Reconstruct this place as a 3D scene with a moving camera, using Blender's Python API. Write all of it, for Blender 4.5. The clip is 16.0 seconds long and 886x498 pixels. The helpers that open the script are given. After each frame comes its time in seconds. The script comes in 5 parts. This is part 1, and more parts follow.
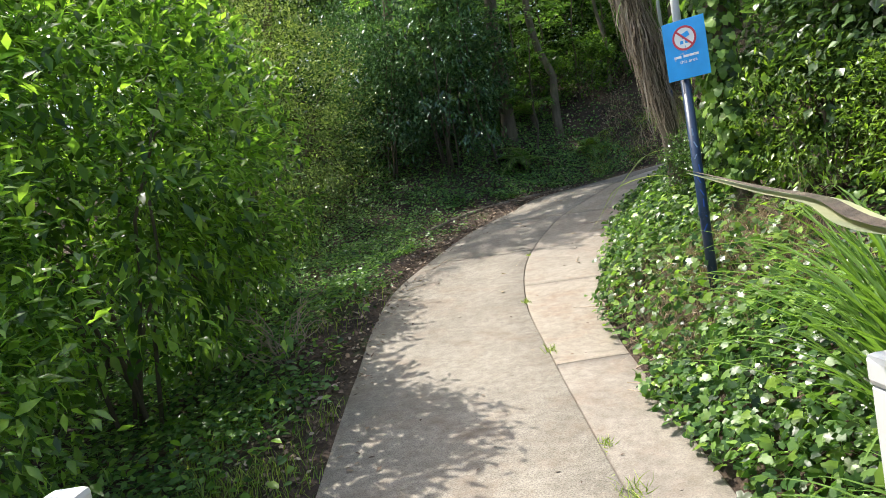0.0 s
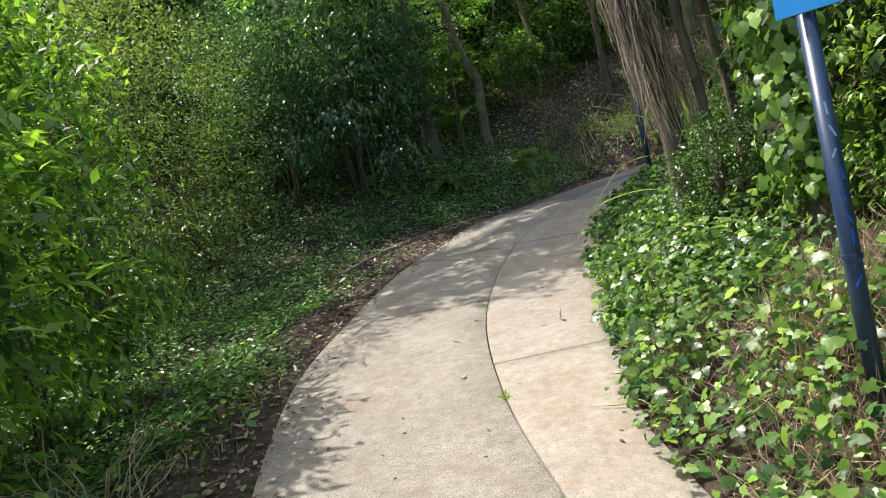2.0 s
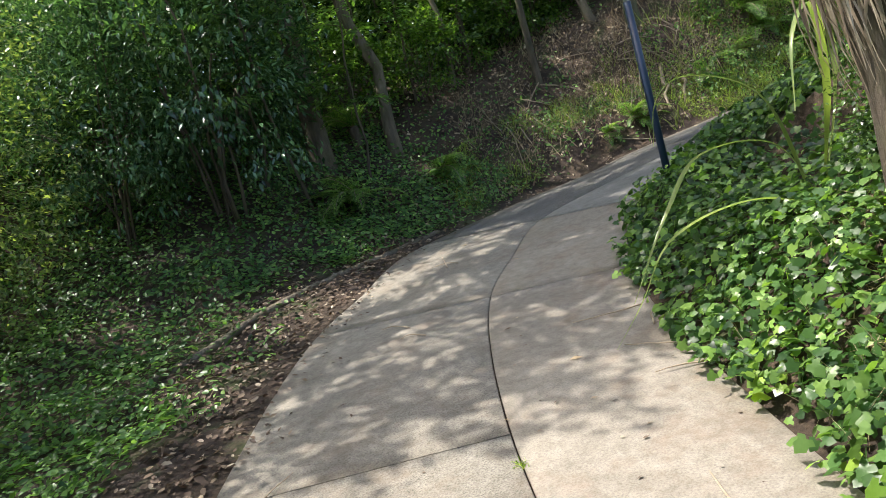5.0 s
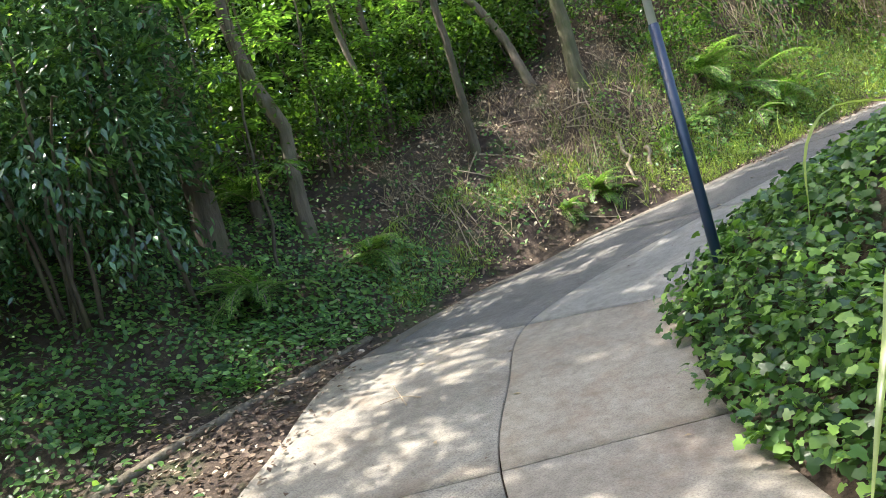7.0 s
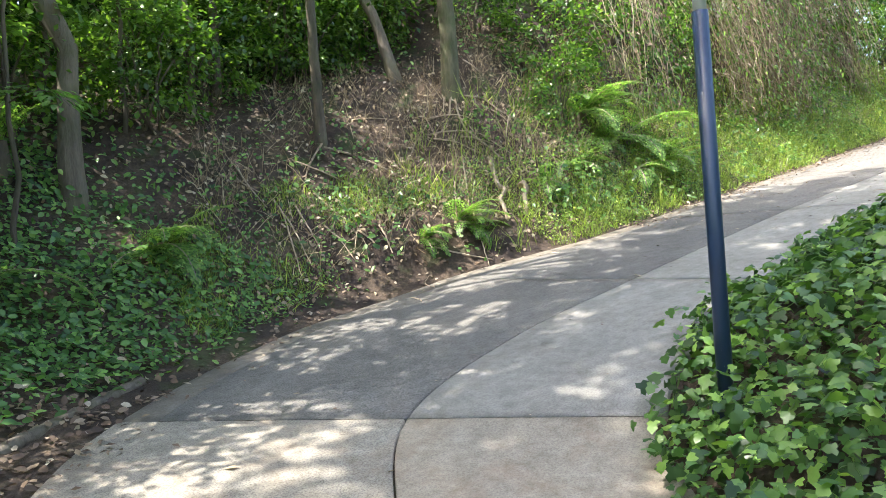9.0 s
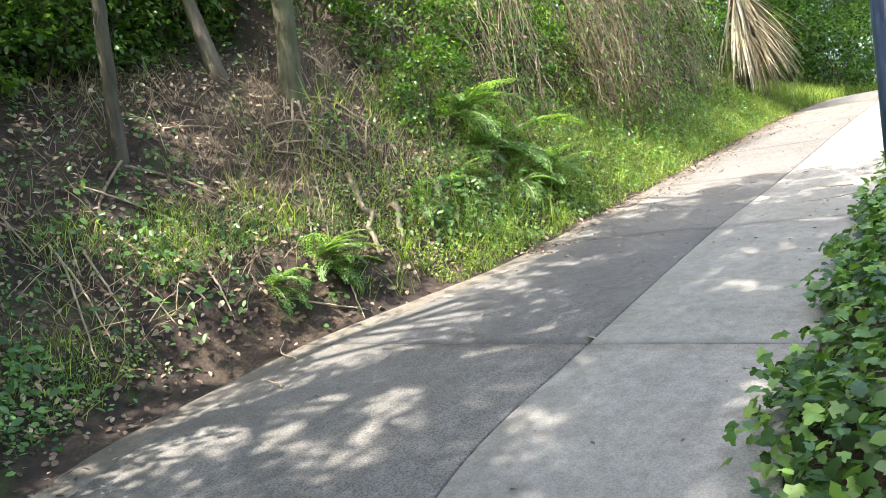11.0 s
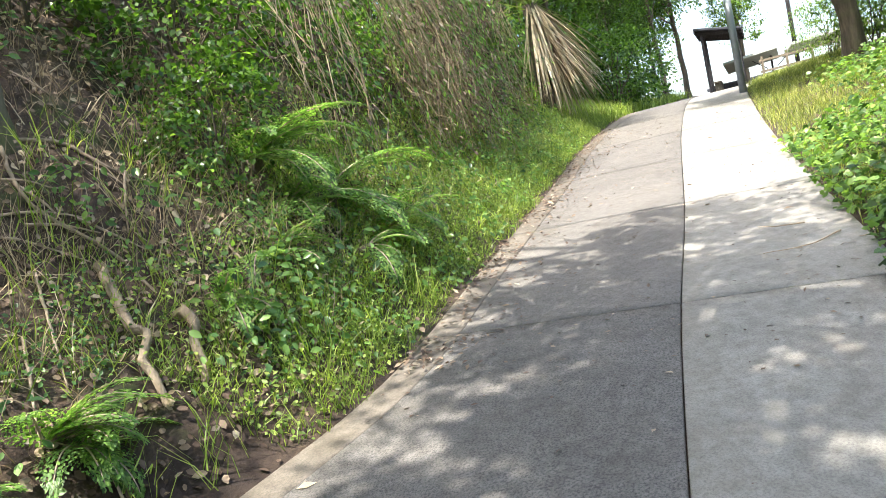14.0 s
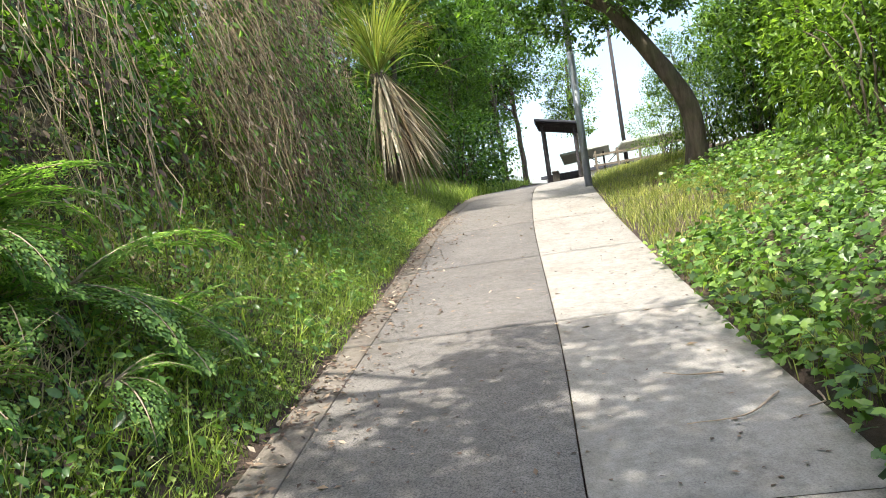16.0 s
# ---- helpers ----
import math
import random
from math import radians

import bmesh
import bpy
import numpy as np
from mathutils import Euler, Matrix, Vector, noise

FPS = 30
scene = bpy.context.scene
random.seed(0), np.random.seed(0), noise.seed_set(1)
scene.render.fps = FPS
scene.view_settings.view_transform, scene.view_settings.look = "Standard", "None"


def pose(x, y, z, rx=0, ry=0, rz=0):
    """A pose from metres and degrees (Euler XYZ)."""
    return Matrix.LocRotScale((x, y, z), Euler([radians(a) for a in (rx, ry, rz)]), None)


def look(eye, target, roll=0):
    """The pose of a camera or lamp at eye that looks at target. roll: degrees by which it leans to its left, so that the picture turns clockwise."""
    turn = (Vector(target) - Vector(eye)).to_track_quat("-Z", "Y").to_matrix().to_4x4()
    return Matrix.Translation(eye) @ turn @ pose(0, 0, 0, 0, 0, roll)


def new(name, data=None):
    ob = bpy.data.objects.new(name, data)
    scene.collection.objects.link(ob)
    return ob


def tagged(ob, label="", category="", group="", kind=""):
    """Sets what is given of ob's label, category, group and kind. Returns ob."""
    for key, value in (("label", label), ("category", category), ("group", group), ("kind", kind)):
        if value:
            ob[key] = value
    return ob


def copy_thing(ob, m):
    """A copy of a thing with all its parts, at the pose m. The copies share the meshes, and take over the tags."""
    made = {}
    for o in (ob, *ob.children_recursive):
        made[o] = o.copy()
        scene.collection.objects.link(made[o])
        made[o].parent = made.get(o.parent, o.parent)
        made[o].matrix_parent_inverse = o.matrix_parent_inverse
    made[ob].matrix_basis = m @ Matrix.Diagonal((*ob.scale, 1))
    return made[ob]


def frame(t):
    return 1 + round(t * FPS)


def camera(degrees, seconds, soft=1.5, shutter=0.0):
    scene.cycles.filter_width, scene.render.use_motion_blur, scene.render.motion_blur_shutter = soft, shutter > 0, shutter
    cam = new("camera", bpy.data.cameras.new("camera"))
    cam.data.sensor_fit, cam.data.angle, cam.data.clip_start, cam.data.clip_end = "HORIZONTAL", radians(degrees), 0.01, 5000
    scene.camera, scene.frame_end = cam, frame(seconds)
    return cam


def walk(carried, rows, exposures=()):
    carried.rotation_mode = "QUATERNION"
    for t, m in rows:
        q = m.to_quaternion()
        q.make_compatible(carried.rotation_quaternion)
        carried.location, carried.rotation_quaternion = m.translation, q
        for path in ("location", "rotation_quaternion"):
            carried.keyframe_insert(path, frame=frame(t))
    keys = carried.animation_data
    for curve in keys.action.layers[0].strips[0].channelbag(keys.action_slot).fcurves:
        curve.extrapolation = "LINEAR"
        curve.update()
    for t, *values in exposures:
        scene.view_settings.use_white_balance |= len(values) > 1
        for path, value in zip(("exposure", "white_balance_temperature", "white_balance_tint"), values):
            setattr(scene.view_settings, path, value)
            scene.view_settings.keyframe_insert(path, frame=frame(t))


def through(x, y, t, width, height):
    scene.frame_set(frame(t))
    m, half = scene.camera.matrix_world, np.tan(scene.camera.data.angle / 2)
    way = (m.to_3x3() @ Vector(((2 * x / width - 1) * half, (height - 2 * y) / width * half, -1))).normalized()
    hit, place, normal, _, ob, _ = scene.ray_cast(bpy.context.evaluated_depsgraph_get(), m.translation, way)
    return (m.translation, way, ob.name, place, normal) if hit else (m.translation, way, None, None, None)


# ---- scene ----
cam = camera(62.4, 16.0, soft=.65)
METRES, EYE, TILT, LEAN, TURN = 16.0, 1.5, -2.5, 8.9, 0.0
ROWS = [
    (0.0, 0.0, 0.0, 0.0, 0.0, 0.0, -0.0),
    (0.5, 0.0008, 0.0416, 0.0049, -1.84, 0.65, -2.62),
    (1.0, 0.0005, 0.0809, 0.01, -4.85, 1.72, -0.95),
    (1.5, -0.0006, 0.1194, 0.0162, -5.85, 1.56, 2.03),
    (2.0, -0.0037, 0.1596, 0.0187, -6.7, 1.5, 3.42),
    (2.5, -0.0049, 0.1956, 0.0243, -7.94, 1.6, 4.07),
    (3.0, -0.0075, 0.2319, 0.028, -9.25, 1.65, 4.52),
    (3.5, -0.0071, 0.2671, 0.0327, -10.58, 2.0, 5.21),
    (6.0, 0.0037, 0.4482, 0.0558, -20.43, 2.58, 6.23),
    (6.5, 0.0093, 0.481, 0.0625, -21.05, 6.93, 6.21),
    (7.0, 0.0171, 0.511, 0.0701, -24.92, 7.29, 8.16),
    (7.5, 0.0263, 0.5432, 0.0777, -28.97, 6.77, 5.92),
    (8.0, 0.0339, 0.5721, 0.0842, -34.29, 6.92, 1.94),
    (10.5, 0.0923, 0.695, 0.1192, -52.07, 5.9, 3.27),
    (11.0, 0.1116, 0.7123, 0.128, -55.6, 6.77, 4.05),
    (11.5, 0.1285, 0.7284, 0.1362, -58.24, 7.94, 4.62),
    (12.0, 0.1436, 0.7466, 0.1452, -59.84, 8.23, 5.56),
    (12.5, 0.1624, 0.7621, 0.153, -61.53, 7.97, 6.94),
    (13.0, 0.1804, 0.7774, 0.16, -63.63, 7.2, 8.59),
    (13.5, 0.1988, 0.7906, 0.168, -67.48, 6.56, 10.19),
    (14.0, 0.2204, 0.7983, 0.1773, -71.65, 6.59, 11.3),
    (14.5, 0.2433, 0.805, 0.1843, -77.06, 6.82, 11.87),
    (15.0, 0.2678, 0.808, 0.1927, -81.35, 8.14, 11.81),
    (15.5, 0.2907, 0.8087, 0.2007, -83.51, 9.13, 10.87),
    (16.0, 0.3128, 0.8114, 0.2083, -84.97, 9.54, 9.89),
]
EXPOSURES = [(0.0, 1.22), (3.5, 1.25), (6.0, 1.65), (8.0, 2.45), (10.5, 2.4), (13.5, 2.1), (14.5, 1.95), (15.5, 1.68), (16.0, 1.55)]
walk(cam, [(t, pose(0, 0, EYE, TILT, LEAN, TURN) @ pose(METRES * x, METRES * y, METRES * z, 90 + pitch, roll, yaw)) for t, x, y, z, yaw, pitch, roll in ROWS], EXPOSURES)

# ---------------------------------------------------------------- daylight
SUN_WAY = Vector((-.74, .50, 1.75)).normalized()      # towards the sun
world = bpy.data.worlds.new("world")
scene.world = world
world.use_nodes = True
sky = world.node_tree.nodes.new("ShaderNodeTexSky")
sky.sky_type, sky.sun_disc = "NISHITA", False
sky.sun_elevation = math.asin(SUN_WAY.z)
sky.sun_rotation = math.atan2(SUN_WAY.x, SUN_WAY.y)
sky.air_density, sky.dust_density = 1.2, 4.0
world.node_tree.nodes["Background"].inputs["Strength"].default_value = .15
world.node_tree.links.new(sky.outputs[0], world.node_tree.nodes["Background"].inputs["Color"])
sun = new("sun", bpy.data.lights.new("sun", "SUN"))
sun.data.energy, sun.data.angle, sun.data.color = 3.2, radians(.53), (1.0, .95, .86)
sun.matrix_world = look((0, 0, 30), Vector((0, 0, 30)) - SUN_WAY)

# ---------------------------------------------------------------- lie of the land
SEAM = [(.8, -90, -8), (.8, -14, -1.9), (.75, -6, -.95), (.72, 0, -.3), (.66, 3, .05), (.647, 5.7, .373), (.66, 6.93, .58), (.943, 8.77, .87),
        (1.82, 11.14, 1.255), (2.41, 11.95, 1.44), (3.09, 12.72, 1.63), (4.2, 13.04, 1.82), (5.47, 13.0, 2.05), (7.01, 12.95, 2.30),
        (8.0, 12.9, 2.46), (10.06, 12.76, 2.76), (16.78, 12.41, 3.75), (23, 11.9, 4.66), (27, 11.3, 5.05), (33, 9.5, 5.55),
        (45, 4.5, 6.3), (110, -24, 7)]
LEFT = [(-.8, -90), (-.8, -14), (-.85, -6), (-.9, 0), (-.9, 3.8), (-.86, 6), (-.68, 8.25), (-.27, 9.6), (.12, 10.75), (.72, 12.05), (1.35, 12.92),
        (2.08, 13.8), (2.85, 14.55), (3.75, 14.98), (4.9, 15.25), (5.9, 15.0), (7.35, 14.52), (9.35, 14.42), (12.5, 14.27), (18, 14.08),
        (23.2, 13.55), (27, 13.0), (33, 11.5),
        (45.8, 6.3), (110.7, -22.2)]
RIGHT = [(1.1, -90), (1.1, -14), (1.1, -6), (1.08, 0), (1.11, 3.2), (1.17, 4.5), (1.25, 6.16), (1.43, 6.85), (1.66, 7.6), (1.95, 8.6), (2.2, 9.4),
         (2.52, 10.2), (3.0, 11.03), (3.5, 11.58), (4.1, 11.88), (5.3, 11.93), (7.87, 11.8), (9.53, 11.72), (13.85, 11.44), (18, 11.08),
         (22.5, 10.6), (27, 9.7), (33, 7.6),
         (44.4, 3), (109.4, -25.5)]


def spline(points, step=0.12):
    """A smooth line through the points, cut into short even steps."""
    p = np.array(points, float)
    p = np.vstack([2 * p[0] - p[1], p, 2 * p[-1] - p[-2]])
    out = []
    for a, b, c, d in zip(p[:-3], p[1:-2], p[2:-1], p[3:]):
        ta, tb, tc = (np.linalg.norm(b - a) + 1e-6) ** .5, (np.linalg.norm(c - b) + 1e-6) ** .5, (np.linalg.norm(d - c) + 1e-6) ** .5
        m1 = tb * ((b - a) / ta - (c - a) / (ta + tb) + (c - b) / tb)
        m2 = tb * ((c - b) / tb - (d - b) / (tb + tc) + (d - c) / tc)
        reach = np.linalg.norm(c - b)
        n = max(2, int(reach / (step if reach < 9 else 1.2)))
        u = np.linspace(0, 1, n, endpoint=False)[:, None]
        out.append((2 * u**3 - 3 * u**2 + 1) * b + (u**3 - 2 * u**2 + u) * m1 + (3 * u**2 - 2 * u**3) * c + (u**3 - u**2) * m2)
    return np.vstack(out + [p[-2:-1]])


SEAM_LINE, LEFT_LINE, RIGHT_LINE = spline(SEAM), spline(LEFT), spline(RIGHT)


def nearest(line, x, y):
    """Distance to a line, index of its nearest point, and the side (left is plus)."""
    x, y = np.atleast_1d(np.asarray(x, float)), np.atleast_1d(np.asarray(y, float))
    dist, index, side = np.empty(len(x)), np.empty(len(x), int), np.empty(len(x))
    way = np.gradient(line[:, :2], axis=0)
    way /= np.linalg.norm(way, axis=1)[:, None]
    for i in range(0, len(x), 4000):
        dx, dy = x[i:i + 4000, None] - line[None, :, 0], y[i:i + 4000, None] - line[None, :, 1]
        d2 = dx * dx + dy * dy
        k = d2.argmin(1)
        r = np.arange(len(k))
        s = way[k, 0] * dy[r, k] - way[k, 1] * dx[r, k]
        along = way[k, 0] * dx[r, k] + way[k, 1] * dy[r, k]
        inner = (k > 0) & (k < len(line) - 1)
        dist[i:i + 4000] = np.where(inner & (np.abs(along) < .65), np.abs(s), np.sqrt(d2[r, k]))
        index[i:i + 4000], side[i:i + 4000] = k, np.sign(s)
    return dist, index, side


def path_z(x, y):
    d, k, s = nearest(SEAM_LINE, x, y)
    way = np.gradient(SEAM_LINE, axis=0)
    n = np.linalg.norm(way[:, :2], axis=1)
    x, y = np.atleast_1d(x), np.atleast_1d(y)
    along = ((x - SEAM_LINE[k, 0]) * way[k, 0] + (y - SEAM_LINE[k, 1]) * way[k, 1]) / n[k]
    return SEAM_LINE[k, 2] + np.clip(along, -.7, .7) * way[k, 2] / n[k]


LEFT_Z, RIGHT_Z = path_z(LEFT_LINE[:, 0], LEFT_LINE[:, 1]), path_z(RIGHT_LINE[:, 0], RIGHT_LINE[:, 1])


def smooth_line(v, n=9):
    return np.convolve(np.pad(v, n, mode="edge"), np.ones(2 * n + 1) / (2 * n + 1), mode="valid")


LEFT_Z, RIGHT_Z = smooth_line(LEFT_Z, 5), smooth_line(RIGHT_Z, 5)
# how far along the walk each edge point lies: plus y before the bend, x after it
LEFT_S, RIGHT_S = LEFT_LINE[:, 0] + LEFT_LINE[:, 1], RIGHT_LINE[:, 0] + RIGHT_LINE[:, 1]


def profile(d, knots):
    return np.interp(d, [k[0] for k in knots], [k[1] for k in knots])


LEFT_BANKS = [  # place along the edge, and height over distance from it
    (5, [(0, 0), (.5, .02), (1.5, -.1), (4, -.15), (9, .5), (20, 3), (60, 6)]),
    (12, [(0, 0), (.6, .0), (1.5, -.08), (4, .05), (8, .9), (20, 3.5), (60, 7)]),
    (15, [(0, 0), (.7, .05), (1.4, .25), (4, 1.4), (8, 2.6), (20, 5), (60, 8)]),
    (18.5, [(0, 0), (.35, .06), (.8, .35), (1.7, 1.05), (3, 2.2), (8, 4.2), (20, 6), (60, 8)]),
    (20.5, [(0, 0), (.2, .08), (.8, .7), (1.4, 1.2), (2.6, 2.3), (8, 4.6), (20, 6), (60, 8)]),
    (24, [(0, 0), (.15, .06), (.8, .55), (1.3, 1.0), (2.4, 2.2), (3.4, 3.6), (8, 5.4), (20, 6.5), (60, 8)]),
    (27, [(0, 0), (.15, .05), (.8, .5), (1.5, 1.1), (2.2, 2.6), (3.0, 3.8), (8, 5.4), (20, 6.5), (60, 8)]),
    (33, [(0, 0), (.2, .08), (1.0, .75), (2, 1.5), (4, 3.0), (9, 5.5), (20, 8), (60, 12)]),
    (38, [(0, 0), (.3, .06), (1.5, .5), (4, 1.6), (9, 4), (20, 6), (60, 10)]),
    (44, [(0, 0), (2, .2), (5, .6), (12, 2), (20, 3), (60, 5)]),
    (60, [(0, 0), (60, .5)]),
]
RIGHT_BANKS = [
    (4, [(0, 0), (.15, .08), (.6, .32), (1.5, .6), (4, 1.4), (20, 3), (60, 4)]),
    (9, [(0, 0), (.15, .08), (.6, .32), (1.2, .55), (3, 1.2), (20, 3), (60, 4)]),
    (11, [(0, 0), (.15, .08), (.6, .3), (1.2, .5), (3, 1.1), (20, 3), (60, 4)]),
    (13.5, [(0, 0), (.15, .06), (.5, .16), (1.2, .28), (3, .5), (20, 2.5), (60, 4)]),
    (18, [(0, 0), (.3, .08), (1.0, .2), (2.5, .5), (5, 1.3), (20, 3), (60, 4)]),
    (22, [(0, 0), (.5, .05), (1.4, .25), (3, .9), (6, 1.8), (20, 3), (60, 4)]),
    (30, [(0, 0), (1, .1), (2.5, .35), (5, .7), (20, .9), (60, 1)]),
    (50, [(0, 0), (60, .2)]),
]


def bank(place, d, banks):
    """Height of a bank, blended between the profiles before and after the place."""
    keys = np.array([b[0] for b in banks])
    rows = np.array([profile(d, b[1]) for b in banks])
    u = np.clip(np.interp(place, keys, np.arange(len(keys))), 0, len(keys) - 1.0001)
    i = u.astype(int)
    f = u - i
    r = np.arange(len(d))
    return rows[i, r] * (1 - f) + rows[i + 1, r] * f


def land(x, y):
    """Height of the ground, distance outside the path (minus inside) and side."""
    x, y = np.atleast_1d(np.asarray(x, float)), np.atleast_1d(np.asarray(y, float))
    dl, kl, sl = nearest(LEFT_LINE, x, y)
    dr, kr, sr = nearest(RIGHT_LINE, x, y)
    # right of the right edge or left of the left edge; the nearer of the two decides
    out_l, out_r = (sl > 0) & (dl <= dr), (sr < 0) & (dr < dl)
    z = path_z(x, y) - .03
    hl = LEFT_Z[kl] + bank(LEFT_S[kl], dl, LEFT_BANKS) - .02
    hr = RIGHT_Z[kr] + bank(RIGHT_S[kr], dr, RIGHT_BANKS) - .02
    z = np.where(out_l, hl, np.where(out_r, hr, z))
    d = np.where(out_l, dl, np.where(out_r, dr, -np.minimum(dl, dr)))
    rough = np.clip(d / .6, 0, 1)
    z = z + rough * (.05 * np.sin(2.3 * x + 1.1 * np.sin(1.7 * y)) * np.sin(2.9 * y + .7) + .025 * np.sin(6.1 * x + 2.2 * y) * np.sin(5.3 * y - 1.9 * x))
    return z, d, np.where(out_l, 1, np.where(out_r, -1, 0))


def ground_at(x, y):
    return float(land(x, y)[0][0])


# the middle of the land, laid out once on a fine grid for scattering
GRID = .07
GRID_X, GRID_Y = np.arange(-8, 35, GRID), np.arange(-3, 21, GRID)
BAKED = [a.reshape(len(GRID_Y), len(GRID_X)) for a in land(*[g.ravel() for g in np.meshgrid(GRID_X, GRID_Y)])]


def quick_land(x, y):
    u, v = np.clip((x - GRID_X[0]) / GRID, 0, len(GRID_X) - 1.001), np.clip((y - GRID_Y[0]) / GRID, 0, len(GRID_Y) - 1.001)
    i, j = u.astype(int), v.astype(int)
    f, g = u - i, v - j
    z, d = [(a[j, i] * (1 - f) + a[j, i + 1] * f) * (1 - g) + (a[j + 1, i] * (1 - f) + a[j + 1, i + 1] * f) * g for a in BAKED[:2]]
    return z, d, BAKED[2][(v + .5).astype(int), (u + .5).astype(int)]

# ---------------------------------------------------------------- materials
def material(name):
    m = bpy.data.materials.new(name)
    m.use_nodes = True
    nt = m.node_tree
    return m, nt, nt.nodes["Principled BSDF"]


def node(nt, kind, **inputs):
    n = nt.nodes.new(kind)
    for key, value in inputs.items():
        n.inputs[key.replace("_", " ")].default_value = value
    return n


def ramp(nt, source, stops):
    r = nt.nodes.new("ShaderNodeValToRGB")
    while len(r.color_ramp.elements) < len(stops):
        r.color_ramp.elements.new(.5)
    for e, (at, c) in zip(r.color_ramp.elements, stops):
        e.position, e.color = at, (*c, 1) if len(c) == 3 else c
    nt.links.new(source, r.inputs["Fac"])
    return r.outputs["Color"]


def noise_of(nt, scale, detail=6, rough=.6, where="Object"):
    co = nt.nodes.new("ShaderNodeTexCoord")
    n = node(nt, "ShaderNodeTexNoise", Scale=scale, Detail=detail, Roughness=rough)
    nt.links.new(co.outputs[where], n.inputs["Vector"])
    return n.outputs["Fac"]


def mix(nt, fac, a, b, blend="MIX"):
    m = nt.nodes.new("ShaderNodeMix")
    m.data_type, m.blend_type = "RGBA", blend
    for socket, value in ((m.inputs["Factor"], fac), (m.inputs["A"], a), (m.inputs["B"], b)):
        if isinstance(value, (int, float)):
            socket.default_value = value
        elif isinstance(value, tuple):
            socket.default_value = (*value, 1)
        else:
            nt.links.new(value, socket)
    return m.outputs["Result"]


def relief(nt, bsdf, height, strength=.4, distance=.01):
    b = node(nt, "ShaderNodeBump", Strength=strength, Distance=distance)
    nt.links.new(height, b.inputs["Height"])
    nt.links.new(b.outputs["Normal"], bsdf.inputs["Normal"])


def concrete(name, low, high, grit, grain_scale, stain=(.16, .13, .10), stain_amount=.55, bump=.35):
    """Weathered concrete: broad blotches, exposed grains and dark stains."""
    m, nt, b = material(name)
    blotch = ramp(nt, noise_of(nt, 1.1, 8, .65), [(.3, low), (.7, high)])
    grains = noise_of(nt, grain_scale, 3, .7)
    speck = ramp(nt, grains, [(.36, (.45, .45, .45)), (.5, (1, 1, 1)), (.66, (1.35, 1.33, 1.3))])
    c = mix(nt, grit, blotch, speck, "MULTIPLY")
    stains = ramp(nt, noise_of(nt, 2.7, 10, .72), [(.5, (0, 0, 0)), (.72, (1, 1, 1))])
    c = mix(nt, mix(nt, stain_amount, (0, 0, 0), stains), c, stain)
    fine = ramp(nt, noise_of(nt, 14, 6, .7), [(.35, (.72, .70, .67)), (.65, (1.12, 1.12, 1.12))])
    c = mix(nt, .8, c, fine, "MULTIPLY")
    info = nt.nodes.new("ShaderNodeObjectInfo")
    c = mix(nt, 1.0, c, ramp(nt, info.outputs["Random"], [(0, (.9, .9, .91)), (1, (1.06, 1.05, 1.03))]), "MULTIPLY")
    nt.links.new(c, b.inputs["Base Color"])
    b.inputs["Roughness"].default_value = .88
    relief(nt, b, grains, bump, .006)
    return m


def leafy(name, dark, mid, light, gloss=.45, through=.35, glow=1.6, size=3.0):
    """Leaves: each one its own green, light shining through, some shine."""
    m, nt, b = material(name)
    geo = nt.nodes.new("ShaderNodeNewGeometry")
    own = ramp(nt, geo.outputs["Random Per Island"], [(0, tuple(v * .6 for v in dark)), (.5, mid), (.9, light), (1, tuple(min(1, v * 1.6) for v in light))])
    patch = ramp(nt, noise_of(nt, size, 3), [(.3, (.72, .78, .75)), (.7, (1.2, 1.15, 1.0))])
    c = mix(nt, 1.0, own, patch, "MULTIPLY")
    vein = ramp(nt, noise_of(nt, 60, 2), [(.3, (.88, .9, .85)), (.7, (1.06, 1.06, 1.06))])
    c = mix(nt, .7, c, vein, "MULTIPLY")
    nt.links.new(c, b.inputs["Base Color"])
    b.inputs["Roughness"].default_value = gloss * .8
    b.inputs["Specular IOR Level"].default_value = .42
    t = nt.nodes.new("ShaderNodeBsdfTranslucent")
    nt.links.new(mix(nt, 1.0, c, (1.02 * glow, 1.1 * glow, .45 * glow), "MULTIPLY"), t.inputs["Color"])
    mx = node(nt, "ShaderNodeMixShader", Fac=through)
    nt.links.new(b.outputs[0], mx.inputs[1])
    nt.links.new(t.outputs[0], mx.inputs[2])
    nt.links.new(mx.outputs[0], nt.nodes["Material Output"].inputs["Surface"])
    return m


